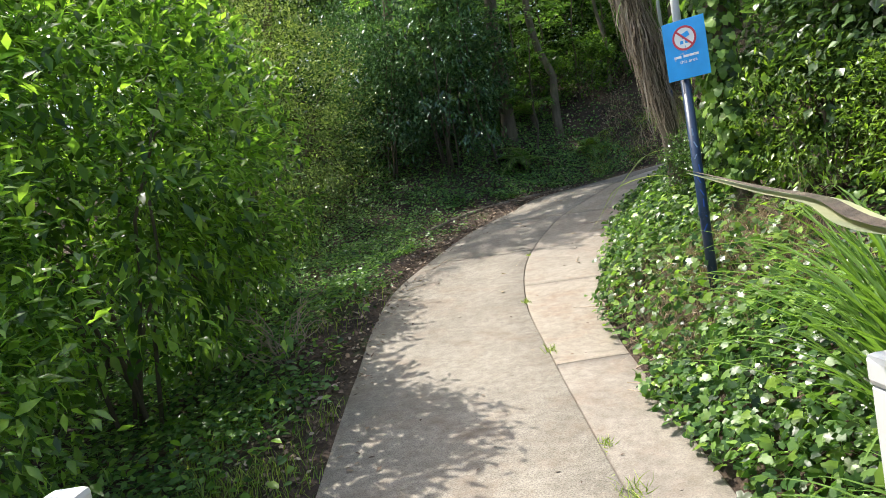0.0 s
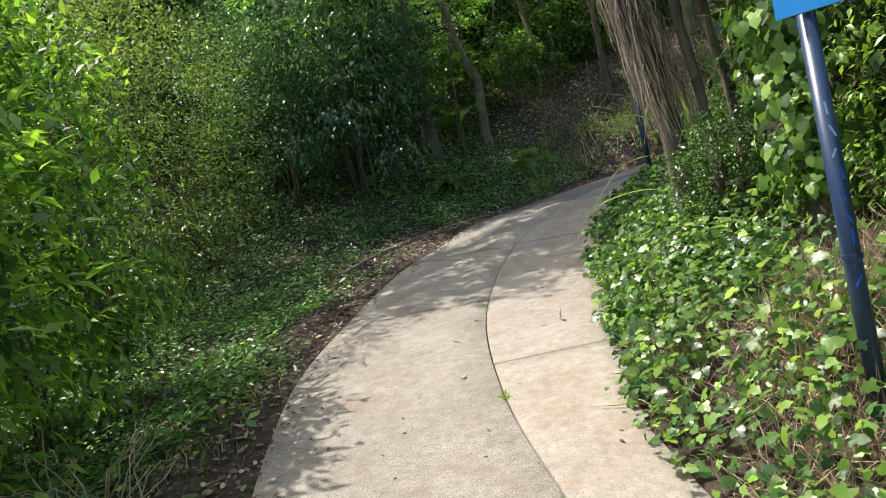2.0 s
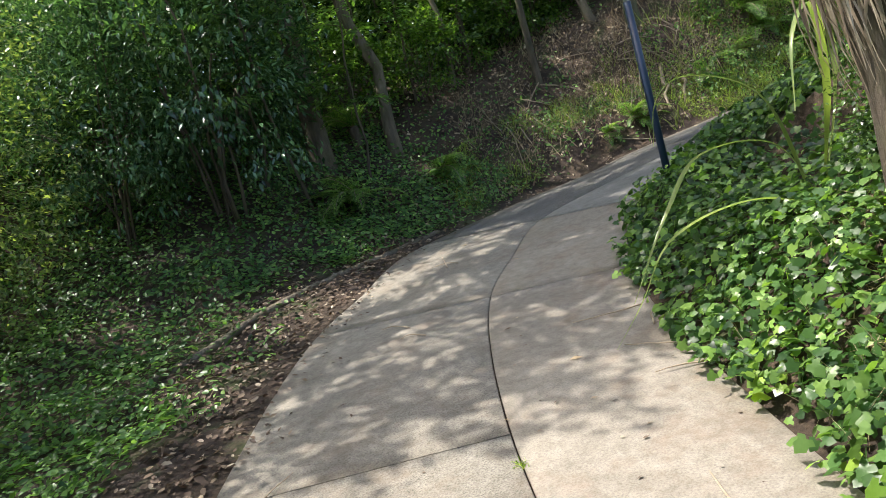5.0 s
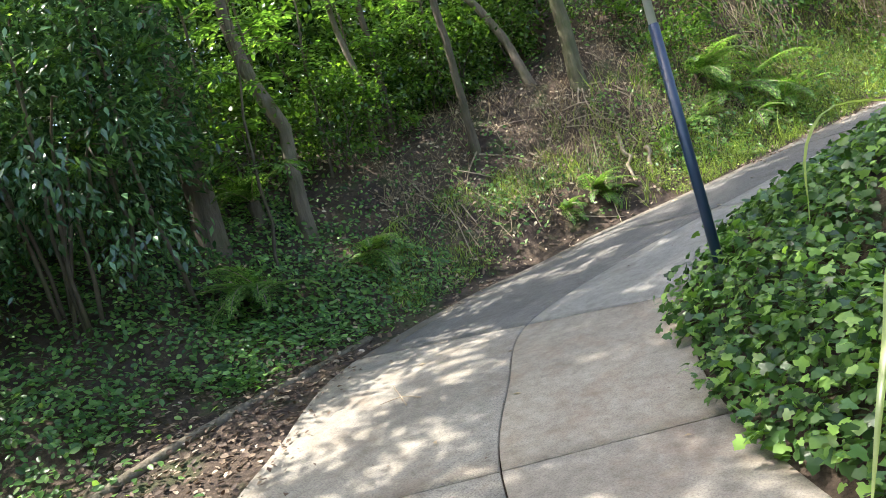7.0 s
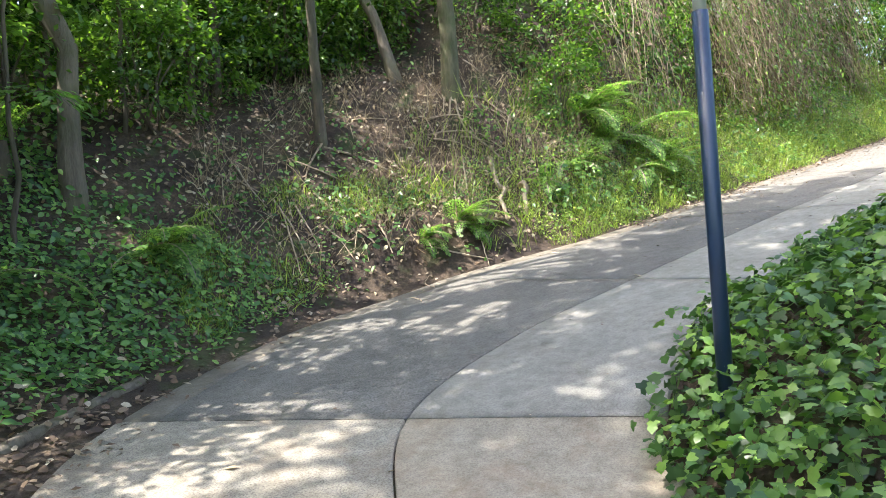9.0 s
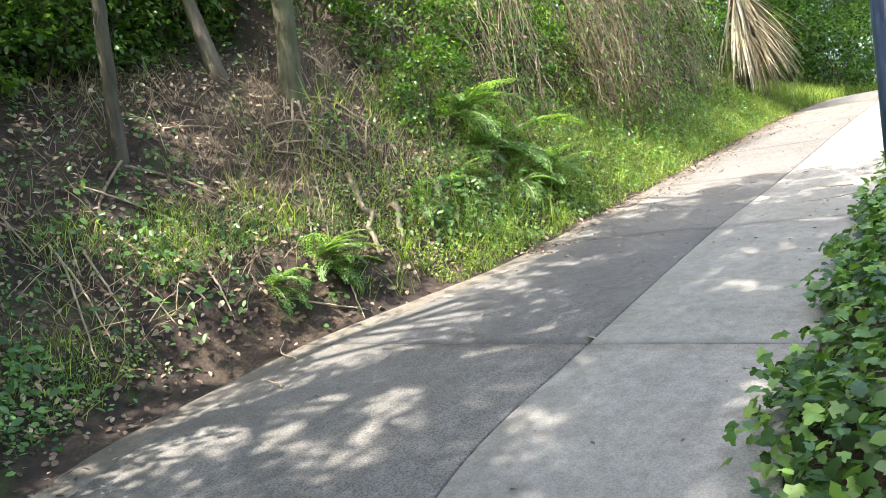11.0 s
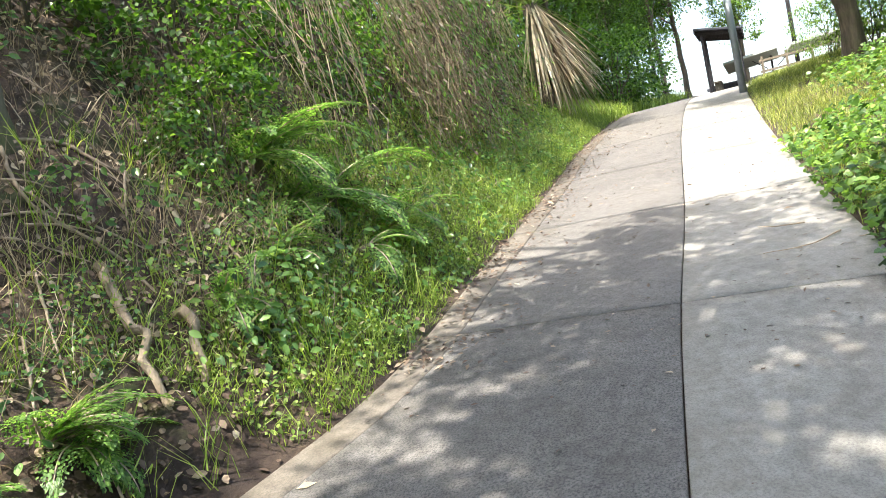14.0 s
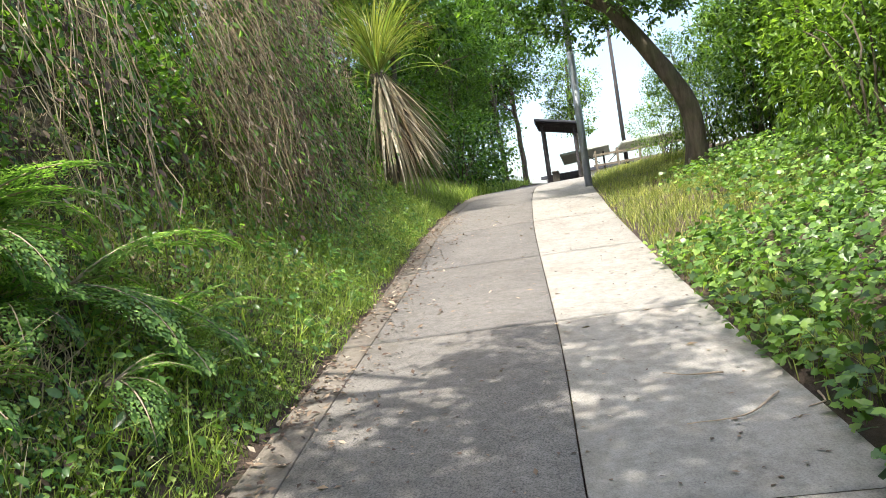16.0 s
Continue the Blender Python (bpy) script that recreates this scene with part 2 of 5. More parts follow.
def woody(name, low, high, scale=9.0, moss=0.0, stretch=.18):
    m, nt, b = material(name)
    co = nt.nodes.new("ShaderNodeTexCoord")
    mp = node(nt, "ShaderNodeMapping", Scale=(1, 1, stretch))
    nt.links.new(co.outputs["Object"], mp.inputs["Vector"])
    n = node(nt, "ShaderNodeTexNoise", Scale=scale, Detail=9, Roughness=.7)
    nt.links.new(mp.outputs[0], n.inputs["Vector"])
    c = ramp(nt, n.outputs["Fac"], [(.3, low), (.7, high)])
    c = mix(nt, .8, c, ramp(nt, noise_of(nt, 2.3, 4), [(.3, (.7, .7, .7)), (.7, (1.2, 1.18, 1.12))]), "MULTIPLY")
    if moss:
        c = mix(nt, mix(nt, moss, (0, 0, 0), ramp(nt, noise_of(nt, 3.7, 6), [(.45, (0, 0, 0)), (.62, (1, 1, 1))])), c, (.07, .10, .03))
    nt.links.new(c, b.inputs["Base Color"])
    b.inputs["Roughness"].default_value = .9
    relief(nt, b, n.outputs["Fac"], 1.0, .035)
    return m


def islands(name, stops, rough=.8, through=0.0):
    """Loose pieces (dead leaves, straw, twigs), each in a colour of its own."""
    m, nt, b = material(name)
    geo = nt.nodes.new("ShaderNodeNewGeometry")
    c = ramp(nt, geo.outputs["Random Per Island"], stops)
    c = mix(nt, .8, c, ramp(nt, noise_of(nt, 35, 4), [(.3, (.7, .68, .65)), (.7, (1.15, 1.15, 1.12))]), "MULTIPLY")
    nt.links.new(c, b.inputs["Base Color"])
    b.inputs["Roughness"].default_value = rough
    if through:
        t = nt.nodes.new("ShaderNodeBsdfTranslucent")
        nt.links.new(c, t.inputs["Color"])
        mx = node(nt, "ShaderNodeMixShader", Fac=through)
        nt.links.new(b.outputs[0], mx.inputs[1])
        nt.links.new(t.outputs[0], mx.inputs[2])
        nt.links.new(mx.outputs[0], nt.nodes["Material Output"].inputs["Surface"])
    return m


def paint(name, colour, worn, rough=.35, wear=.62, metal=0.0):
    m, nt, b = material(name)
    chips = ramp(nt, noise_of(nt, 26, 8, .7), [(wear, (0, 0, 0)), (wear + .05, (1, 1, 1))])
    c = mix(nt, chips, mix(nt, .6, colour, ramp(nt, noise_of(nt, 5, 5), [(.3, (.75, .75, .78)), (.7, (1.15, 1.15, 1.15))]), "MULTIPLY"), worn)
    nt.links.new(c, b.inputs["Base Color"])
    b.inputs["Roughness"].default_value = rough
    b.inputs["Metallic"].default_value = metal
    relief(nt, b, noise_of(nt, 40, 3), .12, .003)
    return m


CONCRETE_WARM = concrete("warm_concrete", (.21, .19, .16), (.30, .275, .235), .8, 110, stain=(.19, .14, .10), stain_amount=.7)
CONCRETE_SMOOTH = concrete("smooth_concrete", (.225, .20, .168), (.315, .283, .24), .45, 110, stain=(.22, .155, .11), stain_amount=.75, bump=.2)
CONCRETE_GREY = concrete("grey_concrete", (.215, .207, .19), (.305, .293, .27), .45, 110, stain=(.16, .135, .11), stain_amount=.6, bump=.2)
AGGREGATE = concrete("exposed_aggregate", (.122, .115, .107), (.188, .177, .164), .95, 95, stain=(.11, .098, .08), stain_amount=.55, bump=.9)
EDGE_CONCRETE = concrete("edge_concrete", (.13, .112, .09), (.215, .188, .155), .5, 90, stain=(.09, .075, .05), stain_amount=.8)
BARK = woody("grey_brown_bark", (.045, .035, .026), (.17, .135, .10), 11, .25)
BARK_MOSSY = woody("mossy_bark", (.07, .06, .035), (.20, .18, .11), 13, .5)
BARK_PALE = woody("pale_bark", (.075, .058, .042), (.235, .19, .145), 12, .3)
TIMBER = woody("weathered_timber", (.10, .08, .06), (.24, .20, .155), 20, .2)
DARK_TIMBER = woody("dark_stained_timber", (.025, .022, .024), (.06, .055, .058), 14)
ROOT = woody("bare_root", (.20, .15, .10), (.42, .34, .25), 16)
TWIG = islands("dry_twig", [(0, (.19, .13, .085)), (.5, (.37, .285, .205)), (1, (.56, .47, .37))])
LITTER = islands("dead_leaf_litter", [(0, (.055, .032, .022)), (.5, (.14, .09, .06)), (.85, (.28, .205, .14)), (1, (.52, .43, .33))], .7, .15)
STRAW = islands("dry_straw", [(0, (.22, .15, .09)), (.5, (.42, .32, .2)), (1, (.60, .50, .34))], .7, .15)
SKIRT = islands("dead_palm_leaf", [(0, (.20, .15, .11)), (.5, (.36, .29, .22)), (1, (.52, .45, .36))], .65, .1)
FLAX_DEAD = islands("dead_flax_leaf", [(0, (.32, .25, .15)), (.5, (.52, .44, .30)), (1, (.66, .60, .46))], .6, .2)
LEAF_BUSH = leafy("broad_bush_leaf", (.045, .11, .026), (.105, .21, .042), (.21, .33, .065), .4, .45, 1.8)
LEAF_FINE = leafy("fine_olive_leaf", (.07, .11, .04), (.13, .19, .07), (.23, .29, .12), .42, .42)
LEAF_GLOSS = leafy("glossy_dark_leaf", (.035, .085, .048), (.07, .148, .078), (.12, .215, .115), .2, .25, 1.6)
LEAF_TREE = leafy("canopy_leaf", (.035, .085, .018), (.07, .15, .03), (.13, .22, .045), .42, .42)
LEAF_LIGHT = leafy("sunlit_lime_leaf", (.06, .12, .022), (.12, .215, .035), (.22, .33, .06), .4, .4, 1.5)
LEAF_IVY = leafy("ivy_leaf", (.03, .078, .028), (.072, .155, .046), (.17, .28, .07), .45, .34, 1.6)
# brighter copy of the ivy leaf, with sunlight put into its colour
LEAF_IVY_SUNLIT = leafy("sunlit_ivy_leaf", (.05, .11, .03), (.11, .21, .05), (.22, .34, .09), .45, .38, 1.6)
LEAF_UNDER = leafy("understory_leaf", (.06, .14, .04), (.12, .23, .062), (.20, .32, .095), .4, .45, 1.8)
LEAF_COVER = leafy("ground_cover_leaf", (.05, .125, .045), (.11, .225, .078), (.19, .31, .11), .42, .42, 1.8)
# darker, bluer greens: part of the woodland shade is in this colour
LEAF_WOODS = leafy("shade_tinted_wood_leaf", (.03, .07, .026), (.064, .125, .042), (.12, .20, .07), .33, .3, 1.4)
# darkened copy of the wood leaf: deep woodland shade put into the colour
LEAF_DEEP_SHADE = leafy("shade_darkened_leaf", (.015, .035, .012), (.03, .062, .018), (.06, .10, .03), .3, .25, 1.2)
LEAF_FERN = leafy("fern_frond", (.07, .15, .045), (.14, .255, .075), (.24, .36, .115), .5, .45, 1.8)
GRASS = leafy("grass_blade", (.12, .19, .036), (.215, .31, .066), (.38, .44, .14), .5, .4)
GRASS_DRY = leafy("yellowed_grass", (.13, .18, .04), (.23, .28, .07), (.40, .40, .15), .55, .35)
SAGE = leafy("pale_sage_leaf", (.26, .27, .18), (.34, .35, .24), (.42, .42, .30), .45, .25)
STRAP = leafy("strap_leaf", (.06, .14, .03), (.12, .22, .05), (.22, .33, .09), .35, .35)
STRAW_GREEN = leafy("flax_leaf", (.10, .16, .05), (.18, .25, .08), (.30, .36, .14), .4, .35)
STRAP_PALE = leafy("pale_reed_leaf", (.16, .22, .07), (.24, .31, .11), (.36, .42, .2), .4, .4)
POLE_BLUE = paint("chipped_navy_paint", (.018, .038, .085), (.16, .20, .26), .33, .66)
POLE_WHITE = paint("weathered_white_paint", (.62, .63, .62), (.35, .34, .32), .4, .68)
POLE_STEEL = paint("grey_galvanised_steel", (.33, .36, .40), (.22, .22, .22), .45, .64, .5)
SIGN_BLUE = paint("sign_blue", (.015, .32, .78), (.35, .5, .68), .3, .70)
SIGN_WHITE = paint("sign_white", (.75, .77, .78), (.5, .55, .62), .35, .68)
SIGN_RED = paint("sign_red", (.50, .035, .06), (.55, .3, .32), .35, .72)
SCRIBBLE = paint("pale_scribble", (.30, .42, .62), (.4, .5, .66), .5, .7)
SCRIBBLE_BLUE = paint("blue_scribble", (.02, .09, .42), (.1, .2, .5), .5, .75)
ROOF = paint("dark_roof_sheet", (.035, .037, .045), (.06, .06, .065), .4, .7)
CANVAS = paint("pale_canopy_sheet", (.42, .45, .38), (.35, .36, .3), .7, .7)
FAR_WALL = paint("pale_render_wall", (.62, .63, .64), (.5, .5, .5), .8, .7)

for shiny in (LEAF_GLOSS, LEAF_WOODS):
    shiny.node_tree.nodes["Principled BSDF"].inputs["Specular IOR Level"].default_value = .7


def soil_material():
    """Soil that turns to leaf mould, moss and thin turf in patches."""
    m, nt, b = material("forest_soil")
    soil = ramp(nt, noise_of(nt, 6, 10, .7), [(.3, (.018, .011, .008)), (.55, (.046, .029, .021)), (.75, (.09, .061, .044))])
    mould = ramp(nt, noise_of(nt, 38, 6, .75), [(.35, (.035, .022, .015)), (.55, (.10, .068, .044)), (.7, (.21, .15, .10))])
    c = mix(nt, ramp(nt, noise_of(nt, 1.3, 6), [(.42, (0, 0, 0)), (.6, (1, 1, 1))]), soil, mould)
    moss = ramp(nt, noise_of(nt, 1.9, 8), [(.55, (0, 0, 0)), (.66, (.8, .8, .8))])
    c = mix(nt, moss, c, ramp(nt, noise_of(nt, 45, 4), [(.3, (.028, .042, .012)), (.7, (.075, .10, .026))]))
    nt.links.new(c, b.inputs["Base Color"])
    b.inputs["Roughness"].default_value = .95
    relief(nt, b, noise_of(nt, 30, 8, .75), .9, .03)
    return m


SOIL = soil_material()

# ---------------------------------------------------------------- builders
rng = np.random.default_rng(7)


def mesh_of(name, verts, faces_by_size, mat, smooth=False):
    """A mesh from arrays: verts (n, 3) and face index arrays of one size each."""
    me = bpy.data.meshes.new(name)
    verts = np.ascontiguousarray(verts, np.float32)
    me.vertices.add(len(verts))
    me.vertices.foreach_set("co", verts.ravel())
    faces_by_size = [f for f in faces_by_size if len(f)]
    loops = np.concatenate([f.ravel() for f in faces_by_size]).astype(np.int32)
    sizes = np.concatenate([np.full(len(f), f.shape[1]) for f in faces_by_size])
    starts = np.concatenate([[0], np.cumsum(sizes)[:-1]]).astype(np.int32)
    me.loops.add(len(loops))
    me.loops.foreach_set("vertex_index", loops)
    me.polygons.add(len(sizes))
    me.polygons.foreach_set("loop_start", starts)
    if smooth:
        me.polygons.foreach_set("use_smooth", np.ones(len(sizes), bool))
    me.update(calc_edges=True)
    me.validate()
    me.materials.append(mat)
    return me


def linked(name, me, parent=None, label=""):
    ob = new(name, me)
    if parent:
        ob.parent = parent
    return tagged(ob, label)


def part(name, bm, mat, parent, label="", smooth=False):
    me = bpy.data.meshes.new(name)
    bm.normal_update()
    bm.to_mesh(me)
    bm.free()
    if smooth:
        me.polygons.foreach_set("use_smooth", np.ones(len(me.polygons), bool))
    me.materials.append(mat)
    return linked(name, me, parent, label)


def thing(name, at=(0, 0, 0), label="", category="", group="", kind="", rz=0):
    ob = new(name)
    ob.empty_display_size = .2
    ob.matrix_world = pose(*at, 0, 0, rz)
    return tagged(ob, label, category, group, kind)


# leaf outlines: length along x, width along y, faces
def leaf_shape(kind):
    if kind == "small":
        v = [(0, 0, 0), (.45, .24, .05), (1, 0, -.04), (.45, -.24, .05)]
        f3, f4 = [(0, 2, 1), (0, 3, 2)], []
    elif kind == "card":
        v = [(0, 0, 0), (.5, .34, .06), (1, 0, -.05), (.5, -.34, .06)]
        f3, f4 = [(0, 2, 1), (0, 3, 2)], []
    elif kind == "oval":
        v = [(0, 0, 0), (.28, .27, .06), (.7, .25, .05), (1, 0, -.06), (.7, -.25, .05), (.28, -.27, .06)]
        f3, f4 = [], [(0, 3, 2, 1), (0, 5, 4, 3)]
    elif kind == "lance":
        v = [(0, 0, 0), (.42, .19, .05), (1, 0, -.10), (.42, -.19, .05), (.5, 0, 0)]
        f3, f4 = [(0, 4, 1), (1, 4, 2), (2, 4, 3), (3, 4, 0)], []
    elif kind == "broad":
        v = [(0, 0, 0), (.22, .22, .05), (.6, .25, .05), (1, 0, -.13), (.6, -.25, .05), (.22, -.22, .05), (.5, 0, -.02)]
        f3, f4 = [(0, 6, 1), (1, 6, 2), (2, 6, 3), (3, 6, 4), (4, 6, 5), (5, 6, 0)], []
    elif kind == "ivy":
        v = [(.1, 0, 0), (-.06, .2, .0), (.1, .48, -.05), (.36, .3, .04), (.62, .36, -.03), (1, 0, -.10), (.62, -.36, -.03), (.36, -.3, .04), (.1, -.48, -.05), (-.06, -.2, 0), (.4, 0, .03)]
        f3, f4 = [(10, (i + 1) % 10, i) for i in range(10)], []
    elif kind == "blade":
        v = [(0, .5, 0), (0, -.5, 0), (.55, .4, .06), (.55, -.4, .06), (1, 0, -.08)]
        f3, f4 = [(2, 3, 4)], [(0, 1, 3, 2)]
    elif kind == "twig":
        v = [(0, .5, 0), (0, -.25, .43), (0, -.25, -.43), (.5, .42, .2), (.5, -.2, .55), (.5, -.2, -.1), (1, .2, 0), (1, -.1, .2), (1, -.1, -.2)]
        f3, f4 = [], [(0, 1, 4, 3), (1, 2, 5, 4), (2, 0, 3, 5), (3, 4, 7, 6), (4, 5, 8, 7), (5, 3, 6, 8)]
    return np.array(v, float), np.array(f3, int).reshape(-1, 3), np.array(f4, int).reshape(-1, 4)


def frames(way, up):
    """Turns (n, 3, 3) whose x goes along way and whose z leans to up."""
    x = way / np.maximum(np.linalg.norm(way, axis=1), 1e-9)[:, None]
    y = np.cross(up, x)
    y /= np.maximum(np.linalg.norm(y, axis=1), 1e-9)[:, None]
    return np.stack([x, y, np.cross(x, y)], axis=2)


def scatter_mesh(name, kind, pos, way, up, length, mat, width=None, bend=None):
    """One mesh of many leaves or blades. width: metres across for blades and twigs."""
    v, f3, f4 = leaf_shape(kind)
    n, k = len(pos), len(v)
    length = np.broadcast_to(length, n)
    scale = np.stack([length, length if width is None else np.broadcast_to(width, n), length], 1)
    if kind == "twig":
        scale[:, 2] = scale[:, 1]
    local = v[None] * scale[:, None]
    if bend is not None:
        local[:, :, 2] -= np.broadcast_to(bend, n)[:, None] * length[:, None] * v[None, :, 0] ** 2
    out = np.einsum("nij,nkj->nki", frames(way, up), local) + pos[:, None]
    base = (np.arange(n) * k)[:, None, None]
    return mesh_of(name, out.reshape(-1, 3), [(f3[None] + base).reshape(-1, 3), (f4[None] + base).reshape(-1, 4)], mat)


def unit(n):
    v = rng.normal(size=(n, 3))
    return v / np.linalg.norm(v, axis=1)[:, None]


def tube_arrays(line, radii, sides=8, wobble=0.0):
    """Verts and quads of a tapered tube along a line."""
    line, n = np.asarray(line, float), len(line)
    way = np.gradient(line, axis=0)
    way /= np.linalg.norm(way, axis=1)[:, None]
    ref = np.where(np.abs(way[:, 2:3]) > .9, np.array([[1., 0, 0]]), np.array([[0, 0, 1.]]))
    a = np.cross(way, ref)
    a /= np.linalg.norm(a, axis=1)[:, None]
    for i in range(1, n):  # carry the ring on without twist
        p = a[i - 1] - way[i] * np.dot(a[i - 1], way[i])
        a[i] = p / np.linalg.norm(p)
    b = np.cross(way, a)
    t = np.linspace(0, 2 * np.pi, sides, endpoint=False)
    r = np.broadcast_to(radii, n)[:, None] * (1 + wobble * rng.normal(size=(n, sides)))
    v = line[:, None] + r[:, :, None] * (np.cos(t)[None, :, None] * a[:, None] + np.sin(t)[None, :, None] * b[:, None])
    i, j = np.meshgrid(np.arange(n - 1), np.arange(sides), indexing="ij")
    q = np.stack([i * sides + j, i * sides + (j + 1) % sides, (i + 1) * sides + (j + 1) % sides, (i + 1) * sides + j], -1).reshape(-1, 4)
    v = np.vstack([v.reshape(-1, 3), line[:1], line[-1:]])
    m = n * sides
    caps = np.array([[m, (k + 1) % sides, k] for k in range(sides)] + [[m + 1, (n - 1) * sides + k, (n - 1) * sides + (k + 1) % sides] for k in range(sides)])
    return v, caps, q


def tubes_mesh(name, tubes, mat):
    vs, f3, f4, n = [], [], [], 0
    for line, radii, sides, wobble in tubes:
        v, c, q = tube_arrays(line, radii, sides, wobble)
        vs.append(v), f3.append(c + n), f4.append(q + n)
        n += len(v)
    return mesh_of(name, np.vstack(vs), [np.vstack(f3), np.vstack(f4)], mat, smooth=True)


def curve_line(start, end, sag=(0, 0, 0), n=7, jitter=0.0):
    u = np.linspace(0, 1, n)[:, None]
    p = np.array(start) * (1 - u) + np.array(end) * u + np.array(sag) * 4 * u * (1 - u)
    j = rng.normal(size=(n, 3)) * jitter
    j[0] = j[-1] = 0
    return p + j


def clumps(centres, radius, count, leaf, mat, kind, name, droop=.35, flat=.7, outward=None, spread=1.0):
    """Leaves gathered round clump centres, pointing outwards and drooping."""
    n = len(centres) * count
    c = np.repeat(np.asarray(centres, float), count, axis=0)
    r = np.repeat(np.broadcast_to(radius, len(centres)), count)
    off = unit(n) * (rng.random(n) ** .5)[:, None] * r[:, None] * np.array([1, 1, flat])
    pos = c + off
    mid = np.mean(centres, axis=0) if outward is None else np.asarray(outward)
    out = pos - mid
    out /= np.linalg.norm(out, axis=1)[:, None] + 1e-9
    way = out * .7 + unit(n) * .8 * spread + np.array([0, 0, -droop])
    up = np.array([0, 0, 1.0]) + unit(n) * .55 + out * .35
    return scatter_mesh(name, kind, pos, way, up, leaf * rng.uniform(.6, 1.25, n), mat)


def arch(base, turn, rise, length, droop, n=10):
    """A line that leaves base at a heading and a rise (degrees) and bends over."""
    p, out, a = np.array(base, float), [], radians(rise)
    h = np.array([math.cos(radians(turn)), math.sin(radians(turn))])
    for i in range(n):
        out.append(p.copy())
        p = p + np.array([h[0] * math.cos(a), h[1] * math.cos(a), math.sin(a)]) * length / (n - 1)
        a -= radians(droop) / (n - 1) * (.4 + 1.2 * i / n)
    return np.array(out)


def ellipsoid_points(n, size, hollow=.55, low=-.6):
    p = unit(n * 2)
    p = p[p[:, 2] > low][:n]
    p = p * (hollow + (1 - hollow) * rng.random(len(p)) ** .6)[:, None]
    return p * np.array(size)


def shrub(label, size, leaf, count, per, mat, kind="small", bark=BARK, name="shrub", category="shrub", radius=.28, stems=7, droop=.35, stem_r=.02):
    """A shrub: stems from the base, and a crown of many leaves in clumps. Base at the origin, size = half widths and height."""
    root = thing(name, (0, 0, 0), label, category)
    wx, wy, h = size
    cs = ellipsoid_points(count, (wx, wy, h * .55), .5, -.85) + np.array([0, 0, h * .52])
    for i in range(stems):
        end = cs[rng.integers(len(cs))] * np.array([.8, .8, .9])
        a = rng.uniform(0, 6.28)
        line = curve_line((.12 * math.cos(a), .12 * math.sin(a), -.15), end, (0, 0, .15 * h), 7, .03)
        linked("stem", tubes_mesh("stem", [(line, np.linspace(stem_r, stem_r * .3, 7), 5, .05)], bark), root)
    linked("foliage", clumps(cs, radius * rng.uniform(.6, 1.3, len(cs)), per, leaf, mat, kind, "foliage", droop, outward=(0, 0, h * .4)), root)
    return root


def tree(label, height, lean, girth, crown, leaf, count, per, mat, bark=BARK, kind="small", name="tree", radius=.5, crown_low=.45, limbs=6, crown_shift=(0, 0, 0)):
    """A tree: tapered trunk, limbs and a crown of leaf clumps with gaps. crown = half widths and half height."""
    root = thing(name, (0, 0, 0), label, "tree")
    top = np.array([lean[0], lean[1], height * .9])
    trunk = curve_line((0, 0, -.3), top, (lean[0] * -.15, lean[1] * -.15, 0), 12, .04)
    r = np.linspace(girth, girth * .3, 12)
    r[0] *= 1.5
    linked("trunk", tubes_mesh("trunk", [(trunk, r, 10, .05)], bark), root)
    mid = np.array([lean[0], lean[1], height * .5 * (1 + crown_low)]) + np.array(crown_shift)
    cs = ellipsoid_points(count, crown, .35, -.9) + mid
    for i in range(limbs):
        k = rng.integers(5, 11)
        end = cs[rng.integers(len(cs))]
        linked("limb", tubes_mesh("limb", [(curve_line(trunk[k], end, (0, 0, .3), 7, .05), np.linspace(r[k] * .55, .012, 7), 6, .06)], bark), root)
    linked("crown", clumps(cs, radius * rng.uniform(.6, 1.4, len(cs)), per, leaf, mat, kind, "crown", .4, .6, outward=mid - np.array([0, 0, crown[2] * .5])), root)
    return root


def stand(ob, x, y, rz=0, scale=1.0, sink=0.0, squash=1.0):
    """Set a finished plant on the ground."""
    ob.matrix_world = placed(x, y, rz, scale, sink, squash)
    return ob


def placed(x, y, rz=0, scale=1.0, sink=0.0, squash=1.0):
    return pose(x, y, ground_at(x, y) - sink, 0, 0, rz) @ Matrix.Diagonal((scale, scale, scale * squash, 1))


def again(ob, x, y, rz=0, scale=1.0, sink=0.0, squash=1.0, label=""):
    s = ob.scale
    m = placed(x, y, rz, scale, sink, squash) @ Matrix.Diagonal((1 / s[0], 1 / s[1], 1 / s[2], 1))
    return tagged(copy_thing(ob, m), label)

# ---------------------------------------------------------------- ground and path
def axis(lo, hi, step, far):
    """Grid lines: even within, wider and wider beyond."""
    mid = np.arange(lo, hi + step / 2, step)
    grow = np.cumsum(step * 1.22 ** np.arange(1, 60))
    grow = grow[grow < far]
    return np.concatenate([lo - grow[::-1], mid, hi + grow])


def build_ground():
    gx, gy = axis(-7, 26, .16, 420), axis(-3, 21, .16, 420)
    x, y = [a.ravel() for a in np.meshgrid(gx, gy)]
    z, d, s = land(x, y)
    z = z + (rng.random(len(z)) - .5) * .03 * (d > .15)
    w, h = len(gx), len(gy)
    i, j = np.meshgrid(np.arange(w - 1), np.arange(h - 1))
    a = (j * w + i).ravel()
    ob = new("ground", mesh_of("ground", np.stack([x, y, z], 1), [np.stack([a, a + 1, a + w + 1, a + w], 1)], SOIL, smooth=True))
    return tagged(ob, "dark leaf-strewn soil sloping up into banks", "ground", kind="structure")


build_ground()
